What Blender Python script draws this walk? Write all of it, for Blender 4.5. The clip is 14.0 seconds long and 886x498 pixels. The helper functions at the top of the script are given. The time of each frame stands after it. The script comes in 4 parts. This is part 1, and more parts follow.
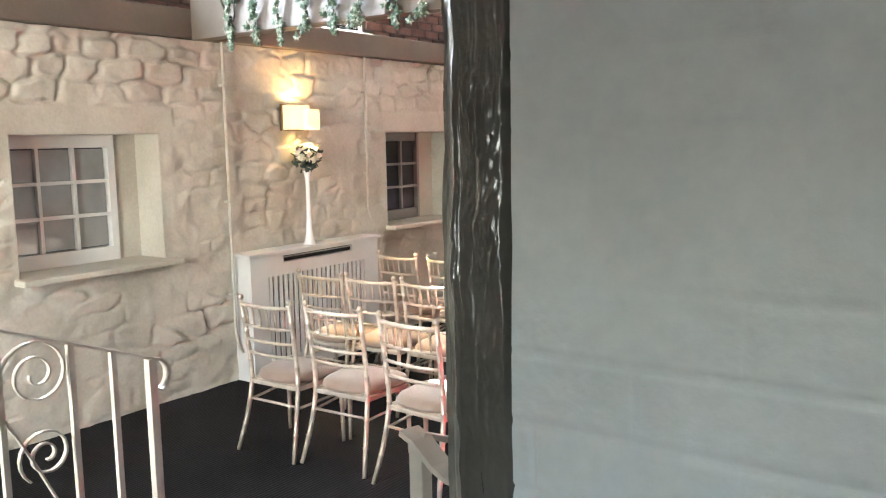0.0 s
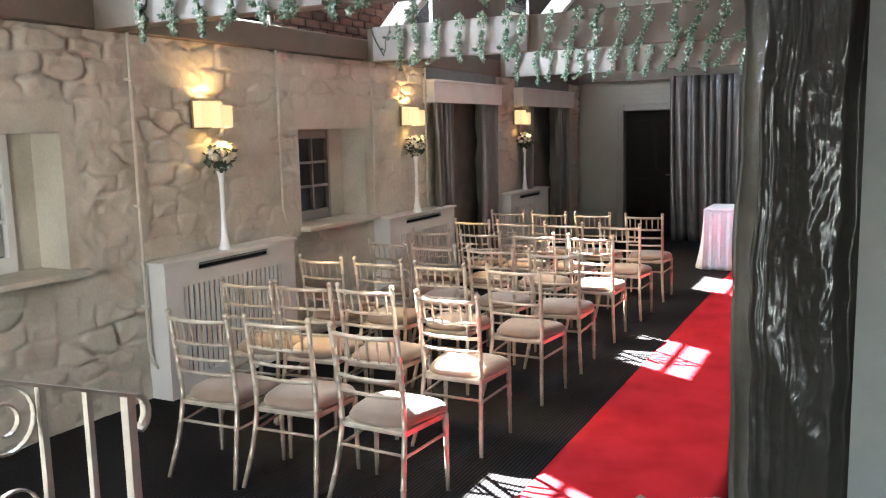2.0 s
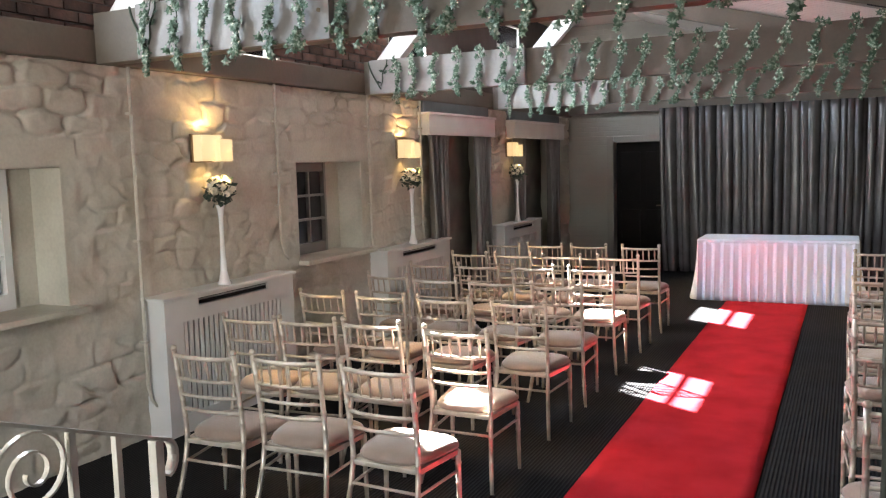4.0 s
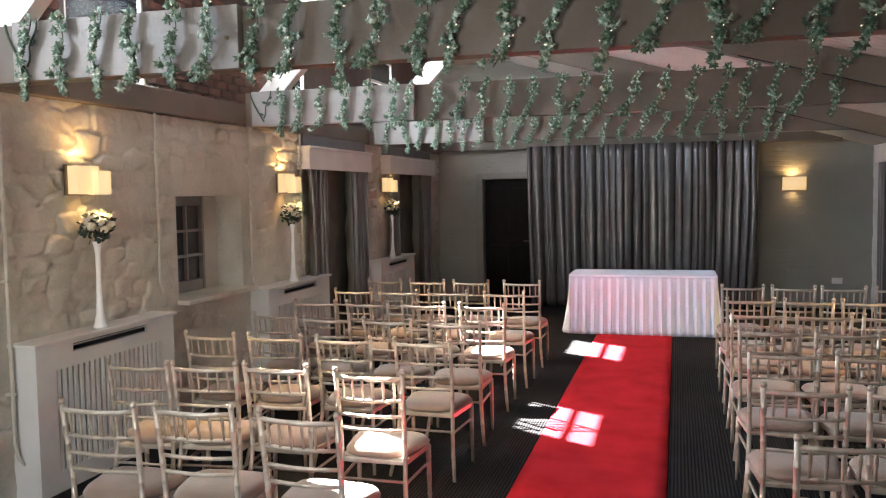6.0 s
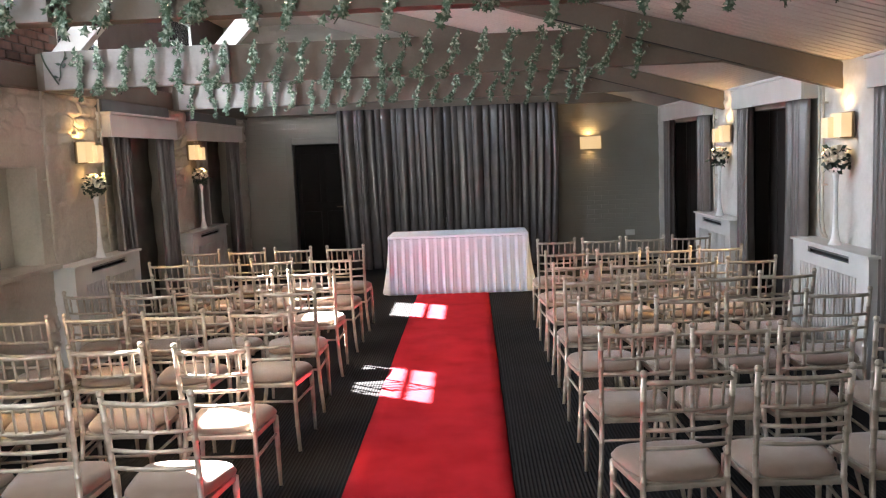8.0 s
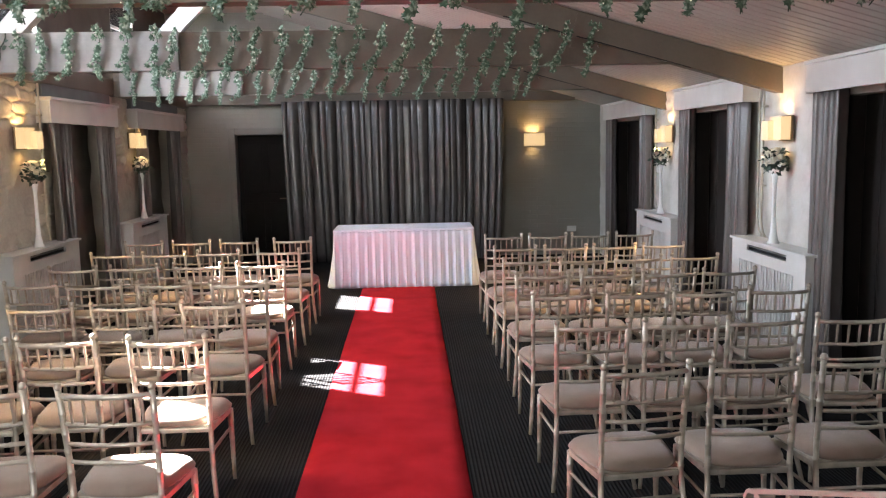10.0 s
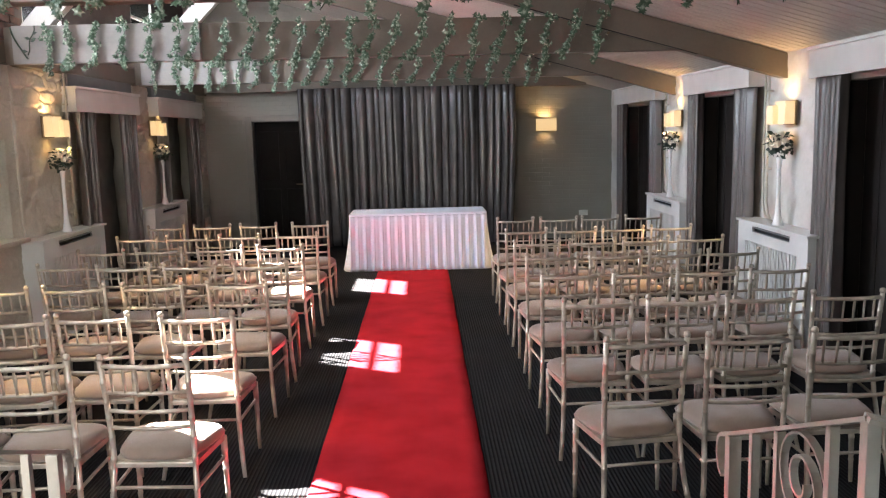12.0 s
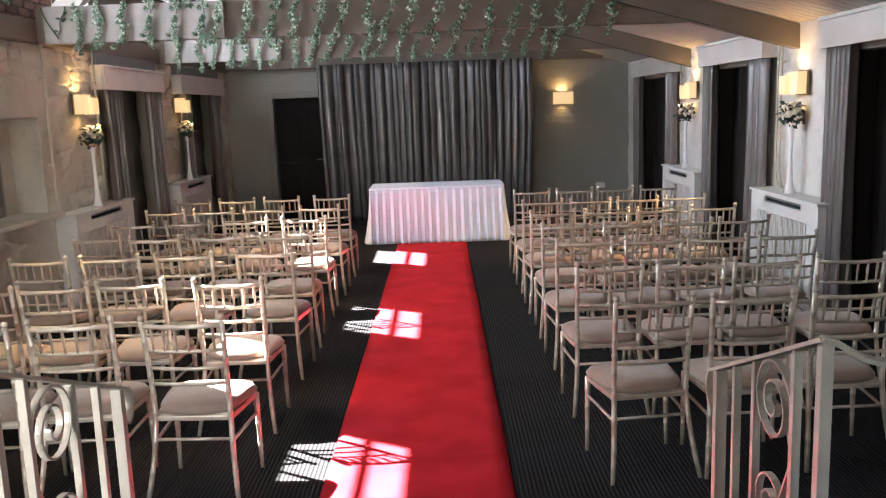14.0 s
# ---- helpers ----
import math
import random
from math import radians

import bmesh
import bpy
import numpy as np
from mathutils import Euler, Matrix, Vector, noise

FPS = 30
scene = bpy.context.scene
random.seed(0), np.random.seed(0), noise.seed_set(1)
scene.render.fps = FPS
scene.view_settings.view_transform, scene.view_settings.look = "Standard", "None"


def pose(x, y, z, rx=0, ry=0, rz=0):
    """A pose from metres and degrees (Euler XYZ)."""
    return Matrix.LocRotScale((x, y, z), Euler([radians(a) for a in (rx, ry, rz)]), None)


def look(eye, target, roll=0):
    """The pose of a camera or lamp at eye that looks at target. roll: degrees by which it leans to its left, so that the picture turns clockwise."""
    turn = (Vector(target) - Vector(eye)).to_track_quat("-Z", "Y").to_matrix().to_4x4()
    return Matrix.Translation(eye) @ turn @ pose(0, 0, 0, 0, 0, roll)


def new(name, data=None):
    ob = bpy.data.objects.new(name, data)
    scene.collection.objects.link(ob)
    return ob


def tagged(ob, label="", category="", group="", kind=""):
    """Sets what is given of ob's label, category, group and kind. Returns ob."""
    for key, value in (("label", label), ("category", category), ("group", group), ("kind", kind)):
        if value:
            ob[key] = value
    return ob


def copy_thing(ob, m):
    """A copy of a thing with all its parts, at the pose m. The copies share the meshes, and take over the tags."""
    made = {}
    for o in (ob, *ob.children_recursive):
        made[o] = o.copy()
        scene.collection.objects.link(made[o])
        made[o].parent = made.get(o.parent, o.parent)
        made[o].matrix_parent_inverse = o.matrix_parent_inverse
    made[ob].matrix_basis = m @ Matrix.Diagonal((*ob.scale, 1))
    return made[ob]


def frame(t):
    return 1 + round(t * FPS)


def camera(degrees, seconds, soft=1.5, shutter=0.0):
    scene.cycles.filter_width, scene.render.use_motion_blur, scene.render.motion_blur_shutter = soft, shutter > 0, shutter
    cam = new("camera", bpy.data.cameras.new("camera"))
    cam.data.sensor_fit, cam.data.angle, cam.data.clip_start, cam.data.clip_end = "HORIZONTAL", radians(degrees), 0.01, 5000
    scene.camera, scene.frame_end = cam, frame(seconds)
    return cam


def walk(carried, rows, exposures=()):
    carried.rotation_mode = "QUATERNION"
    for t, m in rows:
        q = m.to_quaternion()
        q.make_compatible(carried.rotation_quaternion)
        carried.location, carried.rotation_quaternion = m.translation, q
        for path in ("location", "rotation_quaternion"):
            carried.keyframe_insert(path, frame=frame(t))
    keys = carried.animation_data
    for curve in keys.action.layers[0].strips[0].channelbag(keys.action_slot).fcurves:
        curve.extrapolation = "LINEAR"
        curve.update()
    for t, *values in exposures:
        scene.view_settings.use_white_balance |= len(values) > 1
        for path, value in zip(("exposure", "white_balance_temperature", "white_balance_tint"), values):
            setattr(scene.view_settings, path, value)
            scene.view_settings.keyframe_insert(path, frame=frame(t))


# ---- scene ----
cam = camera(55.6, 14.0, soft=1.2)
PATH = [
    (0, (0.656, 1.007, 1.788), (-0.5, 2.618, 1.526), -1.0),
    (0.5, (0.435, 1.018, 1.792), (-0.642, 2.679, 1.512), -0.7),
    (1, (0.309, 1.019, 1.801), (-0.681, 2.731, 1.501), -0.7),
    (1.5, (0.235, 1.0, 1.808), (-0.698, 2.744, 1.511), -1.0),
    (2, (0.206, 0.985, 1.811), (-0.696, 2.748, 1.532), -1.3),
    (2.5, (0.192, 0.98, 1.819), (-0.695, 2.755, 1.573), -1.4),
    (5, (-0.11, 0.956, 1.821), (-0.928, 2.773, 1.646), -2.5),
    (5.5, (-0.214, 0.974, 1.836), (-0.895, 2.849, 1.683), -2.0),
    (6, (-0.299, 0.952, 1.843), (-0.837, 2.874, 1.71), -0.9),
    (6.5, (-0.434, 0.913, 1.861), (-0.801, 2.874, 1.714), -1.7),
    (7, (-0.514, 0.878, 1.862), (-0.754, 2.855, 1.675), -1.8),
    (7.5, (-0.538, 0.907, 1.841), (-0.702, 2.888, 1.614), -1.8),
    (8, (-0.527, 0.953, 1.821), (-0.602, 2.939, 1.596), -2.3),
    (10.5, (-0.678, 0.888, 1.829), (-0.594, 2.869, 1.57), -1.0),
    (11, (-0.686, 0.809, 1.828), (-0.603, 2.787, 1.545), -1.2),
    (11.5, (-0.676, 0.747, 1.839), (-0.61, 2.725, 1.551), -1.4),
    (12, (-0.653, 0.68, 1.834), (-0.611, 2.661, 1.557), -1.4),
    (12.5, (-0.645, 0.594, 1.837), (-0.632, 2.576, 1.567), -1.4),
    (13, (-0.645, 0.528, 1.839), (-0.653, 2.51, 1.57), -1.6),
    (13.5, (-0.648, 0.478, 1.829), (-0.659, 2.457, 1.539), -1.8),
    (14, (-0.653, 0.457, 1.817), (-0.658, 2.43, 1.485), -2.0),
]
EXPOSURES = [(0.0, 6.55, 6350, 10), (1.0, 6.1, 6200, 9), (2.5, 5.85, 6150, 9), (5.0, 5.54, 6250, 11), (7.0, 5.52, 6350, 12), (14.0, 5.6, 6350, 13)]
walk(cam, [(t, look(eye, target, roll)) for t, eye, target, roll in PATH], EXPOSURES)

# ---- light ----
SUN_WAY = Vector((0.98, -0.59, -1.0))
world = bpy.data.worlds.new("sky")
scene.world = world
world.use_nodes = True
wn, wl = world.node_tree.nodes, world.node_tree.links
sky = wn.new("ShaderNodeTexSky")
sky.sky_type, sky.sun_disc = "NISHITA", False
sky.sun_elevation = math.atan2(1.0, math.hypot(0.98, 0.59))
sky.sun_rotation = math.atan2(-0.98, 0.59)
wl.new(sky.outputs[0], wn["Background"].inputs[0])
wn["Background"].inputs[1].default_value = 0.05

sun = new("sun", bpy.data.lights.new("sun", "SUN"))
sun.data.energy, sun.data.angle, sun.data.color = 5.0, radians(0.5), (1.0, 0.95, 0.88)
sun.matrix_world = look((-8, 14, 10), Vector((-8, 14, 10)) + SUN_WAY)

# daylight in the clerestory openings and in the south window behind the eye
BAYS = (3.40, 6.52, 9.56, 12.69)
for yc, watts in zip(BAYS, (2.0, 4.0, 5.2, 1.0)):
    lamp = new("clerestory_daylight", bpy.data.lights.new("clerestory_daylight", "AREA"))
    lamp.data.shape, lamp.data.size, lamp.data.size_y = "RECTANGLE", 0.78, 0.86
    lamp.data.energy, lamp.data.color = watts, (0.80, 0.90, 1.0)
    lamp.matrix_world = look((-4.66, yc, 3.22), (-3.0, yc, 2.70))
lamp = new("south_window_daylight", bpy.data.lights.new("south_window_daylight", "AREA"))
lamp.data.shape, lamp.data.size, lamp.data.size_y = "RECTANGLE", 1.15, 1.15
lamp.data.energy, lamp.data.color = 2.6, (1.0, 0.97, 0.90)
lamp.matrix_world = look((-2.4, -0.36, 1.65), (-2.6, 4.0, 1.0))
# fill added in an unseen window, placed to brighten the pier face
lamp = new("pier_fill_daylight", bpy.data.lights.new("pier_fill_daylight", "AREA"))
lamp.data.shape, lamp.data.size, lamp.data.size_y = "RECTANGLE", 0.75, 0.85
lamp.data.energy, lamp.data.color = 0.072, (0.90, 0.95, 1.0)
lamp.matrix_world = look((0.42, -0.36, 1.5), (0.3, 1.77, 1.4))


# ---- materials ----
def material(name, base, rough=0.6, metal=0.0, second=None, scale=6.0, detail=6.0, bump=0.0, bump_scale=60.0, spec=0.5,
             sheen=0.0, vary=0.0, contrast=(0.35, 0.7), fine=0.0, coat=0.0):
    """Two-scale noise colour, fine grain bump, and a little change from piece to piece."""
    m = bpy.data.materials.new(name)
    m.use_nodes = True
    n, l = m.node_tree.nodes, m.node_tree.links
    b = n["Principled BSDF"]
    b.inputs["Roughness"].default_value, b.inputs["Metallic"].default_value = rough, metal
    b.inputs["Specular IOR Level"].default_value = spec
    b.inputs["Sheen Weight"].default_value = sheen
    b.inputs["Coat Weight"].default_value = coat
    second = second or tuple(0.82 * c for c in base)
    tc = n.new("ShaderNodeTexCoord")
    tex = n.new("ShaderNodeTexNoise")
    tex.inputs["Scale"].default_value, tex.inputs["Detail"].default_value = scale, detail
    l.new(tc.outputs["Object"], tex.inputs["Vector"])
    ramp = n.new("ShaderNodeValToRGB")
    ramp.color_ramp.elements[0].position, ramp.color_ramp.elements[1].position = contrast
    ramp.color_ramp.elements[0].color, ramp.color_ramp.elements[1].color = (*second, 1), (*base, 1)
    l.new(tex.outputs["Fac"], ramp.inputs["Fac"])
    colour = ramp.outputs["Color"]
    grain = n.new("ShaderNodeTexNoise")
    grain.inputs["Scale"].default_value, grain.inputs["Detail"].default_value = bump_scale, 4.0
    l.new(tc.outputs["Object"], grain.inputs["Vector"])
    if fine:
        mix = n.new("ShaderNodeMix")
        mix.data_type, mix.blend_type = "RGBA", "OVERLAY"
        mix.inputs["Factor"].default_value = fine
        l.new(colour, mix.inputs["A"])
        l.new(grain.outputs["Fac"], mix.inputs["B"])
        colour = mix.outputs["Result"]
    if vary:
        info = n.new("ShaderNodeObjectInfo")
        hsv = n.new("ShaderNodeHueSaturation")
        mr = n.new("ShaderNodeMapRange")
        mr.inputs["To Min"].default_value, mr.inputs["To Max"].default_value = 1 - vary, 1 + vary
        l.new(info.outputs["Random"], mr.inputs["Value"])
        l.new(mr.outputs["Result"], hsv.inputs["Value"])
        l.new(colour, hsv.inputs["Color"])
        colour = hsv.outputs["Color"]
    l.new(colour, b.inputs["Base Color"])
    if bump:
        bp = n.new("ShaderNodeBump")
        bp.inputs["Strength"].default_value, bp.inputs["Distance"].default_value = bump, 0.004
        l.new(grain.outputs["Fac"], bp.inputs["Height"])
        l.new(bp.outputs["Normal"], b.inputs["Normal"])
    return m


def glow(name, colour, strength):
    m = bpy.data.materials.new(name)
    m.use_nodes = True
    b = m.node_tree.nodes["Principled BSDF"]
    b.inputs["Base Color"].default_value = (0.5, 0.45, 0.36, 1)
    b.inputs["Emission Color"].default_value, b.inputs["Emission Strength"].default_value = (*colour, 1), strength
    return m


M_STONE = material("painted_stone", (0.50, 0.465, 0.385), 0.5, second=(0.38, 0.345, 0.275), scale=2.2, bump=0.5, bump_scale=45, contrast=(0.28, 0.55), fine=0.15)
M_PLASTER = material("white_plaster", (0.58, 0.555, 0.51), 0.6, second=(0.46, 0.435, 0.38), scale=3.0, bump=0.6, bump_scale=30, contrast=(0.3, 0.6), fine=0.1)
M_GREIGE = material("greige_wall_paint", (0.285, 0.275, 0.238), 0.55, second=(0.25, 0.24, 0.208), scale=1.5, bump=0.25, bump_scale=80)
M_BRICKPAINT = material("painted_brick", (0.41, 0.425, 0.408), 0.6, second=(0.365, 0.378, 0.363), scale=4.0, bump=0.5, bump_scale=50, contrast=(0.3, 0.6), fine=0.1)
M_GLOSS = material("dark_gloss_paint", (0.074, 0.069, 0.058), 0.18, second=(0.052, 0.048, 0.041), scale=9, bump=0.25, bump_scale=90, coat=0.4)
M_WHITE = material("satin_white_paint", (0.66, 0.645, 0.61), 0.4, second=(0.58, 0.565, 0.53), scale=3, bump=0.1, bump_scale=90)
M_TAUPE = material("taupe_beam_paint", (0.136, 0.110, 0.084), 0.5, second=(0.108, 0.088, 0.068), scale=2.5, bump=0.3, bump_scale=40, fine=0.1)
M_BOARD = material("pale_grey_board_paint", (0.235, 0.216, 0.20), 0.5, second=(0.20, 0.184, 0.17), scale=2.5, bump=0.3, bump_scale=40, fine=0.1)
M_CEIL = material("white_boarding_paint", (0.50, 0.45, 0.405), 0.5, second=(0.43, 0.39, 0.35), scale=2.0, bump=0.15, bump_scale=60)
M_BRICK = material("old_red_brick", (0.15, 0.075, 0.056), 0.85, second=(0.06, 0.042, 0.037), scale=9, bump=0.8, bump_scale=60, vary=0.4)
M_MORTAR = material("dark_mortar", (0.10, 0.086, 0.079), 0.9, bump=0.6, bump_scale=70)
M_RED = material("red_carpet_pile", (0.43, 0.0145, 0.024), 0.95, second=(0.31, 0.008, 0.015), scale=3.5, bump=0.8, bump_scale=260, sheen=0.0, contrast=(0.3, 0.65), fine=0.3, spec=0.1)
M_CURTAIN = material("grey_curtain_cloth", (0.118, 0.109, 0.105), 0.25, second=(0.09, 0.083, 0.08), scale=5, bump=0.06, bump_scale=300, spec=1.0)
# lighter copy of the dark gloss, with light from the room in its colour
M_RIM = material("room_lit_gloss_paint", (0.17, 0.16, 0.132), 0.30, second=(0.11, 0.103, 0.085), scale=14, bump=0.5, bump_scale=60, contrast=(0.4, 0.6), coat=0.2)
M_FRAME = material("stone_grey_gloss_paint", (0.25, 0.237, 0.21), 0.4, second=(0.22, 0.208, 0.185), scale=4, bump=0.1, bump_scale=60)
M_CURTAIN2 = material("mink_curtain_cloth", (0.135, 0.116, 0.105), 0.34, second=(0.10, 0.086, 0.078), scale=5, bump=0.1, bump_scale=300, spec=0.8)
M_DARKWOOD = material("dark_stained_wood", (0.008, 0.0055, 0.0045), 0.5, second=(0.005, 0.0035, 0.003), scale=8, bump=0.2, bump_scale=40, spec=0.12)
M_SHUTTER = material("dark_brown_panel_paint", (0.022, 0.017, 0.015), 0.5, second=(0.015, 0.012, 0.010), scale=4, bump=0.15, bump_scale=60, spec=0.3)
M_CLOTH = material("white_table_linen", (0.76, 0.84, 0.97), 0.7, second=(0.72, 0.80, 0.94), scale=4, bump=0.2, bump_scale=400, sheen=0.2)
M_SILVER = material("champagne_silver_paint", (0.56, 0.50, 0.415), 0.36, 0.5, second=(0.42, 0.37, 0.30), scale=20, bump=0.25, bump_scale=120, vary=0.10)
M_CUSHION = material("taupe_velour_cushion", (0.295, 0.218, 0.168), 0.85, second=(0.23, 0.165, 0.124), scale=7, bump=0.4, bump_scale=350, sheen=0.3, vary=0.10, fine=0.15)
M_IRON = material("painted_wrought_iron", (0.50, 0.45, 0.375), 0.28, second=(0.40, 0.36, 0.30), scale=18, bump=0.3, bump_scale=90)
M_SHADE = glow("lit_lampshade", (1.0, 0.66, 0.28), 0.017)
M_BRONZE = material("bronze_lamp_bracket", (0.20, 0.15, 0.10), 0.35, 0.9)
M_VASE = material("white_glass_vase", (0.82, 0.82, 0.80), 0.15, second=(0.78, 0.78, 0.76), spec=0.6)
M_PETAL = material("ivory_silk_petal", (0.82, 0.78, 0.66), 0.7, second=(0.72, 0.66, 0.52), scale=40)
M_SPRIG = material("dark_green_leaf", (0.045, 0.075, 0.045), 0.6, second=(0.02, 0.035, 0.03), scale=30)
M_IVY = material("ivy_leaf", (0.42, 0.49, 0.39), 0.5, second=(0.05, 0.095, 0.055), scale=42, contrast=(0.48, 0.72))
M_STEM = material("ivy_stem", (0.03, 0.05, 0.03), 0.7)
M_BULB = glow("fairy_light_bulb", (1.0, 0.86, 0.62), 0.045)
M_PLASTIC = material("white_plastic", (0.75, 0.74, 0.71), 0.4)
M_STEEL = material("brushed_steel_grille", (0.5, 0.5, 0.5), 0.35, 0.8)
M_DARKGAP = material("black_void_paint", (0.012, 0.012, 0.012), 0.8)
M_PIPE = material("cream_painted_pipe", (0.52, 0.485, 0.40), 0.45, second=(0.42, 0.39, 0.32), scale=12)
M_GREYPANE = material("grey_obscured_pane", (0.32, 0.32, 0.30), 0.10, second=(0.22, 0.22, 0.21), scale=3, spec=0.7)
# darker copy of the grey pane, for the window deeper in shade
M_DARKPANE = material("shaded_glass_pane", (0.045, 0.045, 0.047), 0.12, second=(0.025, 0.025, 0.028), scale=3, spec=0.4)
# dark grey with the shade of the curtained recess put into the colour
M_NICHE = material("shade_grey_niche_plaster", (0.16, 0.15, 0.125), 0.7, second=(0.09, 0.083, 0.07), scale=3, bump=0.4, bump_scale=40)
M_LEADGREY = material("blue_grey_paint", (0.13, 0.135, 0.14), 0.5)


def ribbed_carpet():
    """Charcoal cord carpet with ribs along y."""
    m = material("charcoal_cord_carpet", (0.014, 0.014, 0.0155), 0.95, second=(0.009, 0.009, 0.010), scale=2.0, spec=0.05)
    n, l = m.node_tree.nodes, m.node_tree.links
    b = n["Principled BSDF"]
    tc = n.new("ShaderNodeTexCoord")
    wave = n.new("ShaderNodeTexWave")
    wave.wave_type, wave.bands_direction = "BANDS", "X"
    wave.inputs["Scale"].default_value, wave.inputs["Distortion"].default_value = 14.0, 0.25
    wave.inputs["Detail"].default_value, wave.inputs["Detail Scale"].default_value = 2.0, 8.0
    l.new(tc.outputs["Object"], wave.inputs["Vector"])
    old = b.inputs["Base Color"].links[0].from_socket
    mix = n.new("ShaderNodeMix")
    mix.data_type, mix.blend_type = "RGBA", "MIX"
    mix.inputs["B"].default_value = (0.046, 0.045, 0.045, 1)
    pw = n.new("ShaderNodeMath")
    pw.operation, pw.inputs[1].default_value = "POWER", 4.0
    l.new(wave.outputs["Fac"], pw.inputs[0])
    sc = n.new("ShaderNodeMath")
    sc.operation, sc.inputs[1].default_value = "MULTIPLY", 0.6
    l.new(pw.outputs[0], sc.inputs[0])
    l.new(sc.outputs[0], mix.inputs["Factor"])
    l.new(old, mix.inputs["A"])
    l.new(mix.outputs["Result"], b.inputs["Base Color"])
    bp = n.new("ShaderNodeBump")
    bp.inputs["Strength"].default_value, bp.inputs["Distance"].default_value = 0.8, 0.004
    l.new(wave.outputs["Fac"], bp.inputs["Height"])
    l.new(bp.outputs["Normal"], b.inputs["Normal"])
    return m


def window_glass():
    m = bpy.data.materials.new("clear_glass")
    m.use_nodes = True
    n, l = m.node_tree.nodes, m.node_tree.links
    out = n["Material Output"]
    mix, tr, gl, fr = n.new("ShaderNodeMixShader"), n.new("ShaderNodeBsdfTransparent"), n.new("ShaderNodeBsdfGlossy"), n.new("ShaderNodeFresnel")
    gl.inputs["Roughness"].default_value = 0.03
    l.new(fr.outputs[0], mix.inputs[0])
    l.new(tr.outputs[0], mix.inputs[1])
    l.new(gl.outputs[0], mix.inputs[2])
    l.new(mix.outputs[0], out.inputs["Surface"])
    return m


def brick_courses(m):
    """Faint courses of painted brick under the paint of a wall that runs along x."""
    n, l = m.node_tree.nodes, m.node_tree.links
    tc, sep, com, br, bp = (n.new("ShaderNode" + k) for k in ("TexCoord", "SeparateXYZ", "CombineXYZ", "TexBrick", "Bump"))
    l.new(tc.outputs["Object"], sep.inputs[0])
    l.new(sep.outputs["X"], com.inputs["X"])
    l.new(sep.outputs["Z"], com.inputs["Y"])
    l.new(com.outputs[0], br.inputs["Vector"])
    br.inputs["Scale"].default_value, br.inputs["Brick Width"].default_value, br.inputs["Row Height"].default_value = 1.0, 0.225, 0.075
    br.inputs["Mortar Size"].default_value, br.inputs["Mortar Smooth"].default_value = 0.008, 1.0
    bp.invert = True
    bp.inputs["Strength"].default_value, bp.inputs["Distance"].default_value = 0.5, 0.004
    l.new(br.outputs["Fac"], bp.inputs["Height"])
    old = n["Principled BSDF"].inputs["Normal"].links[0].from_socket
    l.new(old, bp.inputs["Normal"])
    l.new(bp.outputs["Normal"], n["Principled BSDF"].inputs["Normal"])


brick_courses(M_GREIGE)
M_CARPET = ribbed_carpet()
M_GLASS = window_glass()


# ---- mesh helpers ----
def box(bm, x0, x1, y0, y1, z0, z1, bevel=0.0):
    made = bmesh.ops.create_cube(bm, size=1.0, matrix=Matrix.Translation(((x0 + x1) / 2, (y0 + y1) / 2, (z0 + z1) / 2)) @ Matrix.Diagonal((abs(x1 - x0), abs(y1 - y0), abs(z1 - z0), 1)))
    if bevel:
        edges = list({e for v in made["verts"] for e in v.link_edges})
        bmesh.ops.bevel(bm, geom=edges, offset=bevel, segments=2, profile=0.6, affect="EDGES")
    return bm


def a_box(*args, bevel=0.0):
    return box(bmesh.new(), *args, bevel=bevel)


def tube(bm, points, radii, sides=8):
    """A round bar through points; one radius a point."""
    points = [Vector(p) for p in points]
    rings = []
    for k, p in enumerate(points):
        way = (points[min(k + 1, len(points) - 1)] - points[max(k - 1, 0)]).normalized()
        side = way.cross(Vector((0, 1, 0)) if abs(way.y) < 0.9 else Vector((1, 0, 0))).normalized()
        up = way.cross(side)
        r = float(radii[k]) if hasattr(radii, "__len__") else float(radii)
        rings.append([bm.verts.new(p + r * (math.cos(a) * side + math.sin(a) * up)) for a in (2 * math.pi * j / sides for j in range(sides))])
    for a, b in zip(rings, rings[1:]):
        for j in range(sides):
            bm.faces.new((a[j], a[(j + 1) % sides], b[(j + 1) % sides], b[j])).smooth = True
    bm.faces.new(rings[0][::-1])
    bm.faces.new(rings[-1])
    return bm


def strap(bm, points, width, thick, across):
    """A flat bar through points, its width along the vector across."""
    points, across = [Vector(p) for p in points], Vector(across).normalized()
    rings = []
    for k, p in enumerate(points):
        way = (points[min(k + 1, len(points) - 1)] - points[max(k - 1, 0)]).normalized()
        up = way.cross(across).normalized()
        rings.append([bm.verts.new(p + a * width / 2 * across + b * thick / 2 * up) for a, b in ((-1, -1), (1, -1), (1, 1), (-1, 1))])
    for a, b in zip(rings, rings[1:]):
        for j in range(4):
            bm.faces.new((a[j], a[(j + 1) % 4], b[(j + 1) % 4], b[j]))
    bm.faces.new(rings[0][::-1])
    bm.faces.new(rings[-1])
    return bm


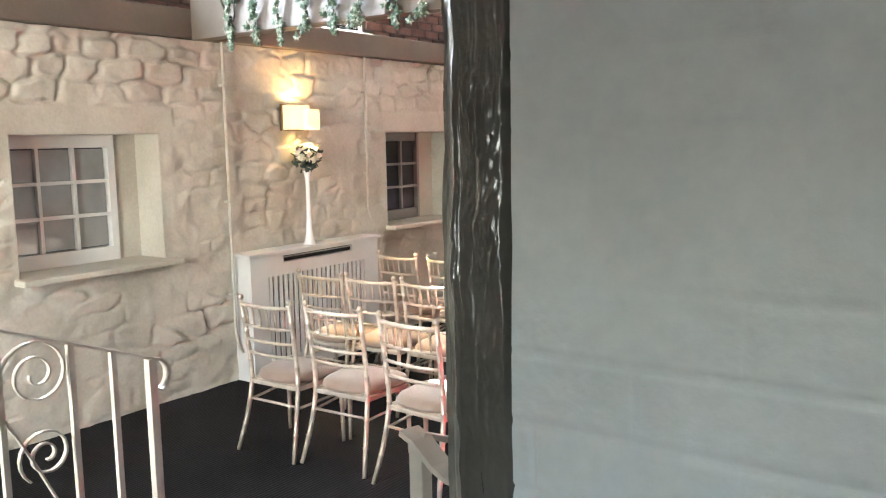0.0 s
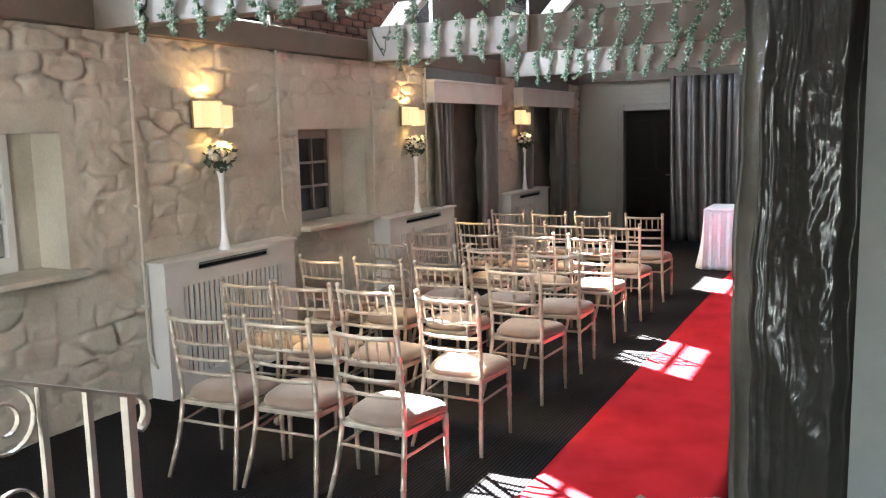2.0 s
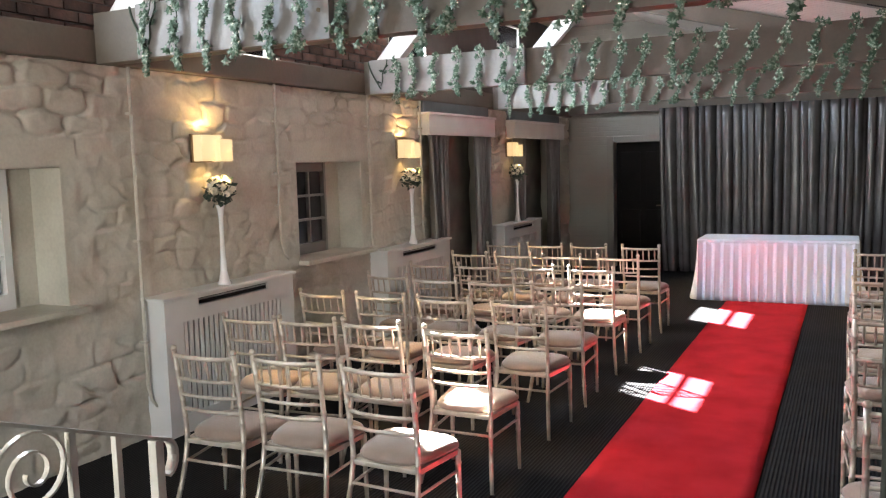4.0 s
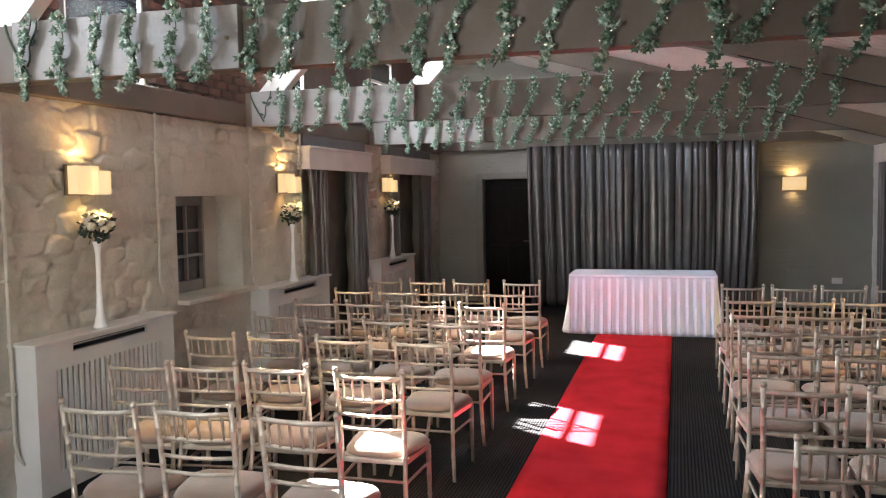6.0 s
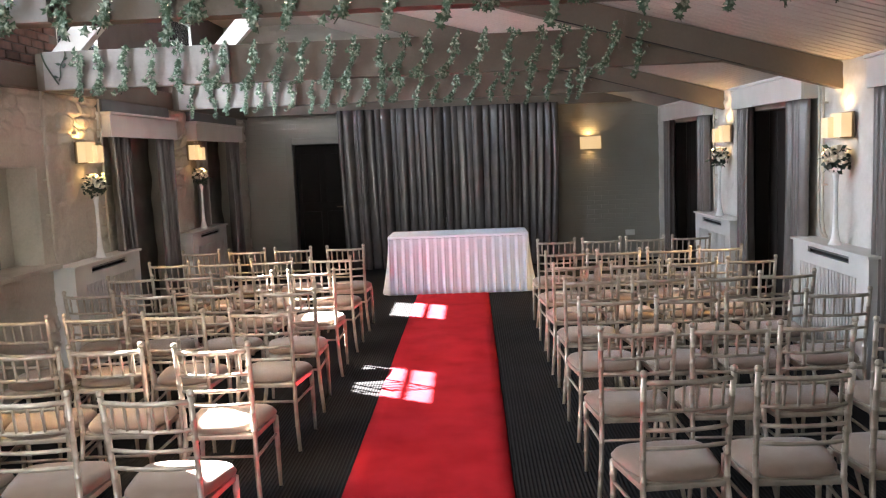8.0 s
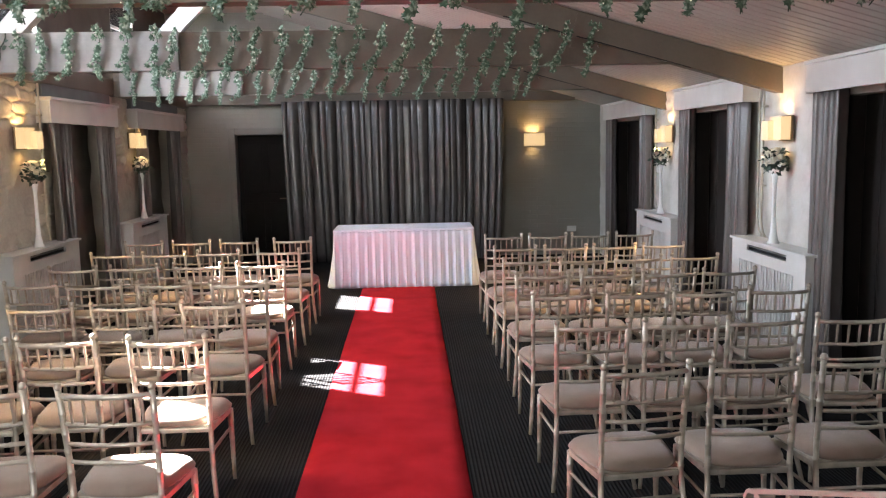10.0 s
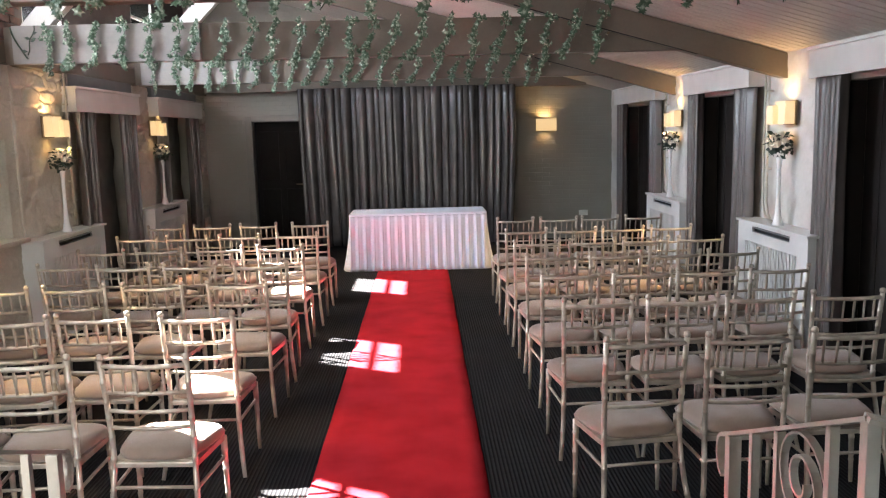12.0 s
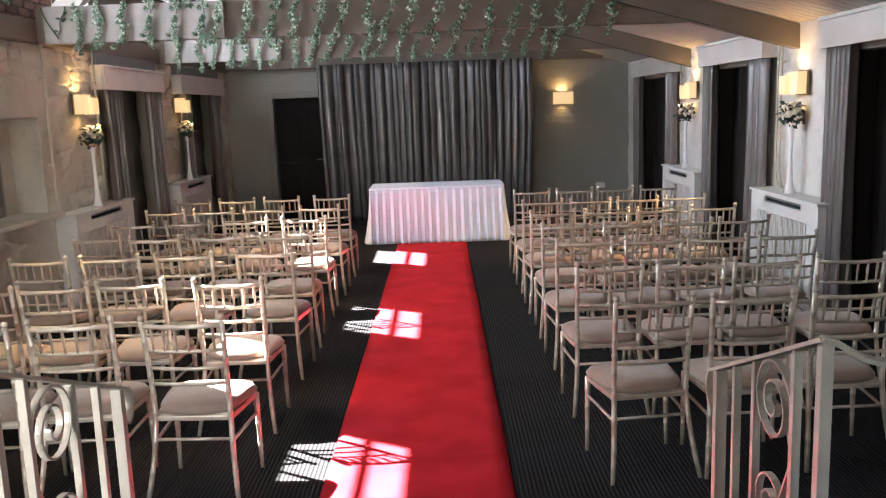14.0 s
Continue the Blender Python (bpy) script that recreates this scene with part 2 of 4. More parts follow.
def lathe(bm, profile, sides=16, at=(0, 0, 0)):
    """Turns (radius, height) pairs round the upright."""
    rings = [[bm.verts.new((at[0] + max(r, 1e-4) * math.cos(2 * math.pi * j / sides), at[1] + max(r, 1e-4) * math.sin(2 * math.pi * j / sides), at[2] + z)) for j in range(sides)] for r, z in profile]
    for a, b in zip(rings, rings[1:]):
        for j in range(sides):
            bm.faces.new((a[j], a[(j + 1) % sides], b[(j + 1) % sides], b[j])).smooth = True
    bm.faces.new(rings[0][::-1])
    bm.faces.new(rings[-1])
    return bm


def mesh_of(name, bm, mat):
    bmesh.ops.recalc_face_normals(bm, faces=bm.faces)
    me = bpy.data.meshes.new(name)
    bm.to_mesh(me)
    bm.free()
    me.materials.append(mat)
    return me


def part(name, bm, mat, parent=None, label="", at=None):
    ob = new(name, mesh_of(name, bm, mat))
    if parent is not None:
        ob.parent = parent
    if at is not None:
        ob.matrix_basis = at
    return tagged(ob, label)


def thing(name, label, category, group="", at=None):
    ob = new(name)
    ob.empty_display_size = 0.1
    if at is not None:
        ob.matrix_basis = at
    return tagged(ob, label, category, group)


def setting(name, bm, mat, label, category):
    return tagged(part(name, bm, mat), label, category, kind="structure")


def sheet(nu, nv, place):
    """A grid mesh of place(u, v), u and v from 0 to 1, smooth."""
    bm = bmesh.new()
    rows = [[bm.verts.new(place(i / nu, j / nv)) for j in range(nv + 1)] for i in range(nu + 1)]
    for i in range(nu):
        for j in range(nv):
            bm.faces.new((rows[i][j], rows[i + 1][j], rows[i + 1][j + 1], rows[i][j + 1])).smooth = True
    return bm


# ---- the room's shell ----
XL, XR, YB, Y0 = -4.22, 2.50, 14.74, -0.3
BEAMS = (4.75, 7.96, 11.2)


def roof_z(x):
    return 2.43 + 0.28 * (2.57 - x)


setting("floor", a_box(-4.7, 3.0, Y0 - 0.2, YB + 0.3, -0.2, 0.0), M_CARPET, "charcoal ribbed cord carpet over the whole room", "carpet floor")

# raised entrance floor with two steps down
bm = a_box(-1.5, 2.5, Y0, 1.90, 0.004, 0.36, bevel=0.01)
box(bm, -1.5, 0.10, 1.905, 2.20, 0.004, 0.18, bevel=0.01)
setting("entrance_platform", bm, M_CARPET, "carpeted entrance platform with a step down to the hall", "platform")

WIN = ((3.52, 4.55), (6.94, 8.02))
NICHE_L = ((9.55, 10.95), (12.15, 13.75))
NICHE_R = ((5.55, 6.95), (8.62, 10.12), (11.75, 13.6))


def wall_with_holes(x0, x1, y0, y1, z0, z1, holes):
    """A wall along y with rectangular holes (ya, yb, za, zb)."""
    bm, y = bmesh.new(), y0
    for ya, yb, za, zb in sorted(holes):
        box(bm, x0, x1, y, ya, z0, z1)
        if za > z0:
            box(bm, x0, x1, ya, yb, z0, za)
        if zb < z1:
            box(bm, x0, x1, ya, yb, zb, z1)
        y = yb
    box(bm, x0, x1, y, y1, z0, z1)
    return bm


LEFT_HOLES = [(a, b, 1.0, 1.86) for a, b in WIN] + [(a, b, 0.0, 2.14) for a, b in NICHE_L]
setting("wall_west", wall_with_holes(-4.66, XL - 0.05, Y0, YB, 0.0, 2.5, LEFT_HOLES), M_STONE, "thick cream-painted rubble stone wall core", "wall")
RIGHT_HOLES = [(a, b, 0.0, 2.14) for a, b in NICHE_R]
setting("wall_east", wall_with_holes(XR + 0.03, XR + 0.45, Y0, YB, 0.0, 2.75, RIGHT_HOLES), M_PLASTER, "thick white roughly plastered wall", "wall")


def relief(y0, y1, z0, z1, x0, holes, amp, seed, step=0.022, facing=1, cell=(0.27, 0.135), joint=0.016, warp=0.09, filled=0.0):
    """The uneven face of a painted rubble wall: squarish tilted stones of many sizes, their joints open here and filled with paint and mortar there."""
    rng = np.random.RandomState(seed)
    ny, nz = int((y1 - y0) / step), int((z1 - z0) / step)
    ys, zs = np.linspace(y0, y1, ny + 1), np.linspace(z0, z1, nz + 1)
    yy, zz = (g.ravel() for g in np.meshgrid(ys, zs, indexing="ij"))

    def field(fy, fz, off):
        return np.array([noise.noise((fy * a, fz * b, seed + off)) for a, b in zip(yy, zz)])

    wy = (yy + warp * field(1.9, 1.9, 1.0) + 0.020 * field(7, 7, 2.0) + 0.010 * field(19, 19, 2.5)) / cell[0]
    wz = (zz + 0.7 * warp * field(1.3, 1.6, 3.0) + 0.018 * field(6, 7, 4.0) + 0.008 * field(19, 19, 4.5)) / cell[1]
    wy, wz = wy - wy.min() + 1.5, wz - wz.min() + 1.5
    shape = (int(wy.max()) + 3, int(wz.max()) + 3)
    jy, jz = rng.uniform(0.05, 0.62, shape), rng.uniform(0.25, 0.75, shape)
    jy[:, ::2] += 0.36
    big = rng.uniform(-0.10, 0.16, shape)
    lift_of, tilt_y, tilt_z = rng.uniform(-0.7, 0.8, shape), rng.uniform(-1, 1, shape), rng.uniform(-1, 1, shape)
    iy, iz = wy.astype(int), wz.astype(int)
    f1, f2 = np.full(len(yy), 9.0), np.full(len(yy), 9.0)
    lift, slope = np.zeros(len(yy)), np.zeros(len(yy))
    for oy in (-1, 0, 1):
        for oz in (-1, 0, 1):
            cy, cz = np.clip(iy + oy, 0, shape[0] - 1), np.clip(iz + oz, 0, shape[1] - 1)
            dy, dz = wy - cy - jy[cy, cz], wz - cz - jz[cy, cz]
            d = (np.abs(dy) ** 6 + np.abs(dz) ** 6) ** (1 / 6) - big[cy, cz]
            near = d < f1
            f2 = np.where(near, f1, np.minimum(f2, d))
            f1 = np.where(near, d, f1)
            lift = np.where(near, lift_of[cy, cz], lift)
            slope = np.where(near, tilt_y[cy, cz] * dy + tilt_z[cy, cz] * dz, slope)
    edge = 0.5 * (f2 - f1) * min(cell)
    s = np.clip(edge / joint, 0, 1)
    s = s * s * (3 - 2 * s)
    high = np.clip((zz - 1.98) / 0.15, 0, 1)
    bare = np.clip(0.26 - filled + 1.5 * field(1.1, 1.5, 20.0) + 0.40 * high, 0.04, 0.95)
    flat = np.ones(len(yy))
    for a, b, c, e in holes:
        if c > 0.5:
            flat = np.where((yy > a - 0.22) & (yy < b + 0.12) & (zz > e) & (zz < e + 0.17), 0.12, flat)
            flat = np.where((yy > a) & (yy < b) & (zz < c), 0.6, flat)
    open_joint = np.exp(-(edge / 0.008) ** 2) * np.clip(-0.12 - filled + 2.6 * field(2.3, 2.9, 31.0) + 0.45 * high, 0, 1)
    lumps = np.abs(field(5.0, 6.0, 51.0)) + 0.5 * np.abs(field(11, 12, 52.0))
    trowel = np.array([noise.noise((2.4 * a, 5.5 * b, seed + 41.0)) for a, b in zip(yy + 0.7 * zz, zz - 0.55 * yy)])
    h = amp * bare * (s * (0.75 + 0.45 * lift + 0.55 * slope) - 0.5) - 0.75 * amp * open_joint
    h += amp * (0.35 * field(1.2, 1.2, 5.0) + 0.22 * field(3.6, 4.6, 6.0) + 0.40 * trowel + 0.75 * (0.3 - lumps))
    h = h * flat + amp * (0.10 * field(15, 17, 7.0) + 0.05 * field(33, 33, 8.0))
    for a, b, c, e in holes:
        gap = np.hypot(np.maximum(np.maximum(a - yy, yy - b), 0), np.maximum(np.maximum(c - zz, zz - e), 0))
        h *= np.clip(gap / 0.07, 0.2, 1)
    h = np.clip(h, -0.045, 0.05)
    verts = np.column_stack([x0 + facing * h, yy, zz]).tolist()
    faces = []
    for i in range(ny):
        for j in range(nz):
            yc, zc = (ys[i] + ys[i + 1]) / 2, (zs[j] + zs[j + 1]) / 2
            if any(a < yc < b and c < zc < d for a, b, c, d in holes):
                continue
            a = i * (nz + 1) + j
            quad = (a, a + nz + 1, a + nz + 2, a + 1)
            faces.append(quad if facing > 0 else quad[::-1])
    me = bpy.data.meshes.new("stone_face")
    me.from_pydata(verts, [], faces)
    for p in me.polygons:
        p.use_smooth = True
    return me


def relief_setting(name, me, mat, label):
    me.materials.append(mat)
    return tagged(new(name, me), label, "wall", kind="structure")


relief_setting("stone_face_west", relief(1.62, YB, 0.0, 2.49, XL, LEFT_HOLES, 0.026, 7, step=0.0125), M_STONE, "cream-painted rubble stone with deep uneven joints")
relief_setting("plaster_face_east", relief(2.2, YB, 0.0, 2.50, XR, RIGHT_HOLES, 0.022, 3, step=0.03, facing=-1, joint=0.06, filled=0.25), M_PLASTER, "lumpy white plaster over old stone")

# north wall with a doorway, and the gable over it
bm = a_box(-4.7, -3.45, YB, YB + 0.3, 0, 4.1)
box(bm, -3.45, -2.55, YB, YB + 0.3, 2.06, 4.1)
box(bm, -2.55, 3.0, YB, YB + 0.3, 0, 4.1)
setting("wall_north", bm, M_GREIGE, "plain greige painted end wall with a doorway", "wall")
bm = a_box(-3.56, -3.45, YB - 0.03, YB - 0.002, 0, 2.16, bevel=0.006)
box(bm, -3.449, -2.551, YB - 0.03, YB - 0.002, 2.06, 2.16, bevel=0.006)
box(bm, -2.55, -2.44, YB - 0.03, YB - 0.002, 0, 2.16, bevel=0.006)
setting("door_frame", bm, M_FRAME, "greige painted timber architrave round the dark doorway", "door frame")
door = thing("door_1", "very dark stained panelled wooden door, shut", "door")
tagged(door, kind="structure")
leaf = part("leaf", a_box(-3.44, -2.56, YB + 0.14, YB + 0.185, 0.005, 2.055, bevel=0.003), M_DARKWOOD, door)
for px in (-3.36, -2.95):
    for z0, z1 in ((0.2, 0.95), (1.1, 1.9)):
        part("panel", a_box(px, px + 0.31, YB + 0.126, YB + 0.142, z0, z1, bevel=0.006), M_DARKWOOD, leaf)
part("door_handle", tube(bmesh.new(), [(-2.66, YB + 0.14, 1.02), (-2.66, YB + 0.09, 1.02), (-2.78, YB + 0.09, 1.02)], 0.009), M_BRONZE, leaf)
setting("door_backing", a_box(-3.6, -2.4, YB + 0.31, YB + 0.35, 0, 2.3), M_DARKGAP, "dark void behind the door", "wall")

# south wall behind the eye
# both openings are unseen; the second is added for the pier's fill
SOUTH = ((-3.0, -1.8, 1.05, 2.25), (0.02, 0.82, 1.05, 1.95))
bm, x = bmesh.new(), -4.7
for xa, xb, za, zb in SOUTH:
    box(bm, x, xa, Y0 - 0.25, Y0, 0, 4.1)
    box(bm, xa, xb, Y0 - 0.25, Y0, 0, za)
    box(bm, xa, xb, Y0 - 0.25, Y0, zb, 4.1)
    x = xb
box(bm, x, 3.0, Y0 - 0.25, Y0, 0, 4.1)
setting("wall_south", bm, M_PLASTER, "plain painted wall behind the entrance platform", "wall")
# unseen wall added to screen the pier from the south window
setting("light_screen_wall", a_box(-1.64, -1.52, Y0, 0.75, 0, 2.85), M_PLASTER, "plain unseen wall added to keep the south window's light off the pier", "wall")
for n, (xa, xb, za, zb) in enumerate(SOUTH):
    south = tagged(thing("window_%d" % (n + 7), "unseen white timber window letting daylight in behind the entrance platform", "window"), kind="structure")
    xm = (xa + xb) / 2
    bm = bmesh.new()
    for q, r, c, d in ((xa, xa + 0.05, za, zb), (xb - 0.05, xb, za, zb), (xa + 0.05, xb - 0.05, za, za + 0.05), (xa + 0.05, xb - 0.05, zb - 0.05, zb), (xm - 0.02, xm + 0.02, za + 0.05, zb - 0.05)):
        box(bm, q, r, Y0 - 0.18, Y0 - 0.13, c, d)
    part("window_frame", bm, M_WHITE, south)
    for q, r in ((xa + 0.05, xm - 0.02), (xm + 0.02, xb - 0.05)):
        pane = part("pane", a_box(q, r, Y0 - 0.158, Y0 - 0.152, za + 0.05, zb - 0.05), M_GLASS, south)
        pane.visible_shadow = False

# pitched boarded ceiling: long slope over the hall, short slope to the clerestory
bm = bmesh.new()
tilt = math.atan(0.28)
for k in range(126):
    y = Y0 + 0.12 * k
    corner = [bm.verts.new((x, yy, roof_z(x) + dz)) for x in (2.56, -2.9) for yy, dz in ((y + 0.002, 0.004), (y + 0.014, -0.010), (y + 0.106, -0.010), (y + 0.118, 0.004))]
    for j in range(3):
        bm.faces.new((corner[j], corner[j + 1], corner[j + 5], corner[j + 4]))
box(bm, -4.8, -2.88, Y0, YB + 0.3, 3.985, 4.06)
ceiling = setting("ceiling", bm, M_CEIL, "white painted tongue and groove boarding up the slope", "ceiling")
bm = bmesh.new()
low = [bm.verts.new(p) for p in ((3.0, Y0 - 0.3, roof_z(3.0) + 0.006), (3.0, YB + 0.3, roof_z(3.0) + 0.006), (-2.9, YB + 0.3, roof_z(-2.9) + 0.006), (-2.9, Y0 - 0.3, roof_z(-2.9) + 0.006))]
top = [bm.verts.new(v.co + Vector((0, 0, 0.15))) for v in low]
bm.faces.new(low)
bm.faces.new(top)
for j in range(4):
    bm.faces.new((low[j], low[(j + 1) % 4], top[(j + 1) % 4], top[j]))
setting("roof_deck", bm, M_TAUPE, "roof deck above the ceiling boards", "roof")

# clerestory wall over the wall plate, with a window in every bay
CL = [(y - 0.49, y + 0.43, 2.73, 3.79) for y in BAYS]
setting("clerestory_wall", wall_with_holes(-4.56, -4.462, Y0, YB, 2.5, 4.0, CL), M_MORTAR, "dark old brickwork above the wall plate", "wall")
for n, y in enumerate(BAYS):
    win = thing("clerestory_window", "small white timber window high in the brickwork, full of daylight", "window", "clerestory windows")
    win.name = "window_%d" % (n + 3)
    tagged(win, kind="structure")
    bm = bmesh.new()
    for a, b, c, d in ((-0.49, -0.465, 2.73, 3.79), (0.405, 0.43, 2.73, 3.79), (-0.465, 0.405, 2.73, 2.755), (-0.465, 0.405, 3.765, 3.79), (-0.465, 0.405, 3.43, 3.47)):
        box(bm, -4.50, -4.468, y + a, y + b, c, d)
    part("window_frame", bm, M_WHITE, win)
    part("window_sill", a_box(-4.461, -4.42, y - 0.50, y + 0.44, 2.70, 2.722, bevel=0.004), M_WHITE, win)
    for c, d in ((2.755, 3.43), (3.47, 3.765)):
        pane = part("pane", a_box(-4.486, -4.482, y - 0.465, y + 0.405, c, d), M_GLASS, win)
        pane.visible_shadow = False

# wall plate along the west wall
bm = a_box(-4.455, -4.16, Y0, YB, 2.495, 2.69, bevel=0.012)
setting("wall_plate", bm, M_TAUPE, "taupe painted timber wall plate along the stone wall", "beam")
bm = a_box(-4.2, 2.05, YB - 0.16, YB - 0.002, 2.53, 2.74, bevel=0.01)
setting("header_beam", bm, M_TAUPE, "taupe painted header beam across the end wall", "beam")


def prism(bm, outline, y0, y1):
    """Extrudes an (x, z) outline along y."""
    a = [bm.verts.new((x, y0, z)) for x, z in outline]
    b = [bm.verts.new((x, y1, z)) for x, z in outline]
    bm.faces.new(a)
    bm.faces.new(b[::-1])
    for k in range(len(a)):
        bm.faces.new((a[k], a[(k + 1) % len(a)], b[(k + 1) % len(b)], b[k]))
    return bm


for y, left, joint in zip(BEAMS, (-3.73, -4.04, -4.04), (-2.40, -2.50, -2.62)):
    truss = tagged(thing("roof_truss", "taupe painted timber roof truss with tie beam and raking rafter", "roof truss", "roof trusses"), kind="structure")
    part("tie_beam", prism(bmesh.new(), [(-4.15, 2.482), (1.66, 2.482), (0.55, 2.788), (-4.15, 2.788)], y + 0.055, y + 0.175), M_TAUPE, truss)
    part("tie_beam_end", a_box(left - 0.02, joint, y, y + 0.052, 2.478, 2.792, bevel=0.004), M_BOARD, truss, "paler grey painted board over the beam end")
    bottom = lambda x: 2.20 + 0.28 * (2.57 - x)  # noqa: E731
    part("rafter", prism(bmesh.new(), [(2.54, bottom(2.54)), (2.54, bottom(2.54) + 0.212), (-2.86, bottom(-2.86) + 0.212), (-2.86, bottom(-2.86))], y + 0.02, y + 0.14), M_TAUPE, truss)
    part("strut", prism(bmesh.new(), [(-4.1, 2.70), (-3.86, 2.70), (-2.80, 3.76), (-2.80, 3.98), (-2.90, 3.98)], y + 0.06, y + 0.17), M_WHITE, truss, "white painted raking strut")
    part("joint_gap", prism(bmesh.new(), [(0.15, bottom(0.15) - 0.005), (1.72, bottom(1.72) - 0.003), (1.72, bottom(1.72) + 0.004), (0.15, bottom(0.15) + 0.006)], y + 0.0165, y + 0.0195), M_DARKGAP, truss, "dark open joint under the rafter")
    part("iron_strap", prism(bmesh.new(), [(0.70, 2.62), (0.735, 2.62), (0.80, 2.90), (0.765, 2.90)], y + 0.008, y + 0.016), M_TAUPE, truss)
    for bx in (joint - 0.06, 0.95):
        part("bolt", tube(bmesh.new(), [(bx, y + 0.06, 2.63), (bx, y - 0.008, 2.63)], 0.012, 6), M_BRONZE, truss)

# entrance pier: painted brick wall whose rough end is in dark gloss paint
setting("pier_core", a_box(0.19, XR, 1.795, 1.92, 0.36, 2.6), M_BRICKPAINT, "white painted brick pier beside the entrance steps", "wall")


def pier_face():
    """Painted bricks whose joints barely show, and blurred dabs of old mortar."""
    nx, nz = 240, 420

    def place(u, v):
        x, z = 0.199 + 2.301 * u ** 1.6, 0.36 + 2.24 * v
        row = math.floor(z / 0.078)
        off = 0.11 * (row % 2)
        dz, dx = abs((z / 0.078) % 1 - 0.5), abs(((x + off) / 0.225) % 1 - 0.5)
        joint = max(0.0, (dz - 0.43) / 0.07, (dx - 0.475) / 0.025)
        lump = noise.noise((x * 5, z * 5, 1.0)) * 0.005 + noise.noise((x * 14, z * 14, 2.0)) * 0.0024
        return (x, 1.768 - lump + 0.0065 * min(joint, 1) * max(0.0, 0.35 + 1.5 * noise.noise((x * 3, z * 3, 7))), z)

    return sheet(nx, nz, place)


setting("pier_brick_face", pier_face(), M_BRICKPAINT, "white painted brickwork with soft joints", "wall")


def ridge(x, y, z):
    return 0.5 - abs(noise.noise((x, y, z)))


def pier_edge(lo, hi, nu):
    """The rough corner strip round the end of the pier, from lo to hi across it: chipped facets, runs of thick paint, brush strokes."""
    def place(u, v):
        z = 0.36 + 2.24 * v
        s = lo + (hi - lo) * u
        wob = 0.007 * noise.noise((0, z * 4, 5)) + 0.005 * ridge(0, z * 9, 8)
        seam = 0.006 * noise.noise((1, z * 7, 6)) + 0.003 * noise.noise((1, z * 21, 9))
        facet = 0.010 * noise.noise((s * 1.6, z * 2.6, 3)) + 0.006 * ridge(s * 2.3 + 2 * z, z * 5, 4)
        runs = max(0.0, min(1.0, 0.35 + 2.4 * noise.noise((s * 1.5, z * 2.2, 21))))
        drips = 0.0022 * runs * ridge(s * 26 + 1.2 * noise.noise((s * 3, z * 6, 2)), z * 3.0, 12)
        strokes = 0.0022 * (1 - runs) * ridge(s * 5 + 11 * z, z * 34 - 9 * s, 14)
        dabs = 0.0014 * max(0.0, noise.noise((s * 14, z * 42, 17))) + 0.0004 * noise.noise((s * 30, z * 95, 18))
        rough = facet + drips + strokes + dabs
        if s < 0.0:
            return (0.094 + wob + 0.5 * rough + 0.10 * s * s, 1.790 - 0.05 * s, z)
        x = 0.094 + wob * (1 - s) + 0.117 * s + (seam if 0.15 < s < 0.95 else 0)
        groove = 0.010 * max(0.0, 1 - abs(s - 0.86) / 0.10)
        chamfer = 0.018 * max(0.0, 0.20 - s) / 0.20
        return (x, 1.772 + chamfer + groove - 1.1 * rough + 0.008, z)

    return sheet(nu, 1100, place)


# same gloss paint as the corner, coloured paler for the room's light
setting("pier_rim_edge", pier_edge(-1.0, 0.17, 40), M_RIM, "chipped gloss painted edge of the pier, room light put into its paler olive grey", "wall")
setting("pier_gloss_edge", pier_edge(0.17, 1.0, 70), M_GLOSS, "rough corner of the pier in thick dark grey gloss paint", "wall")


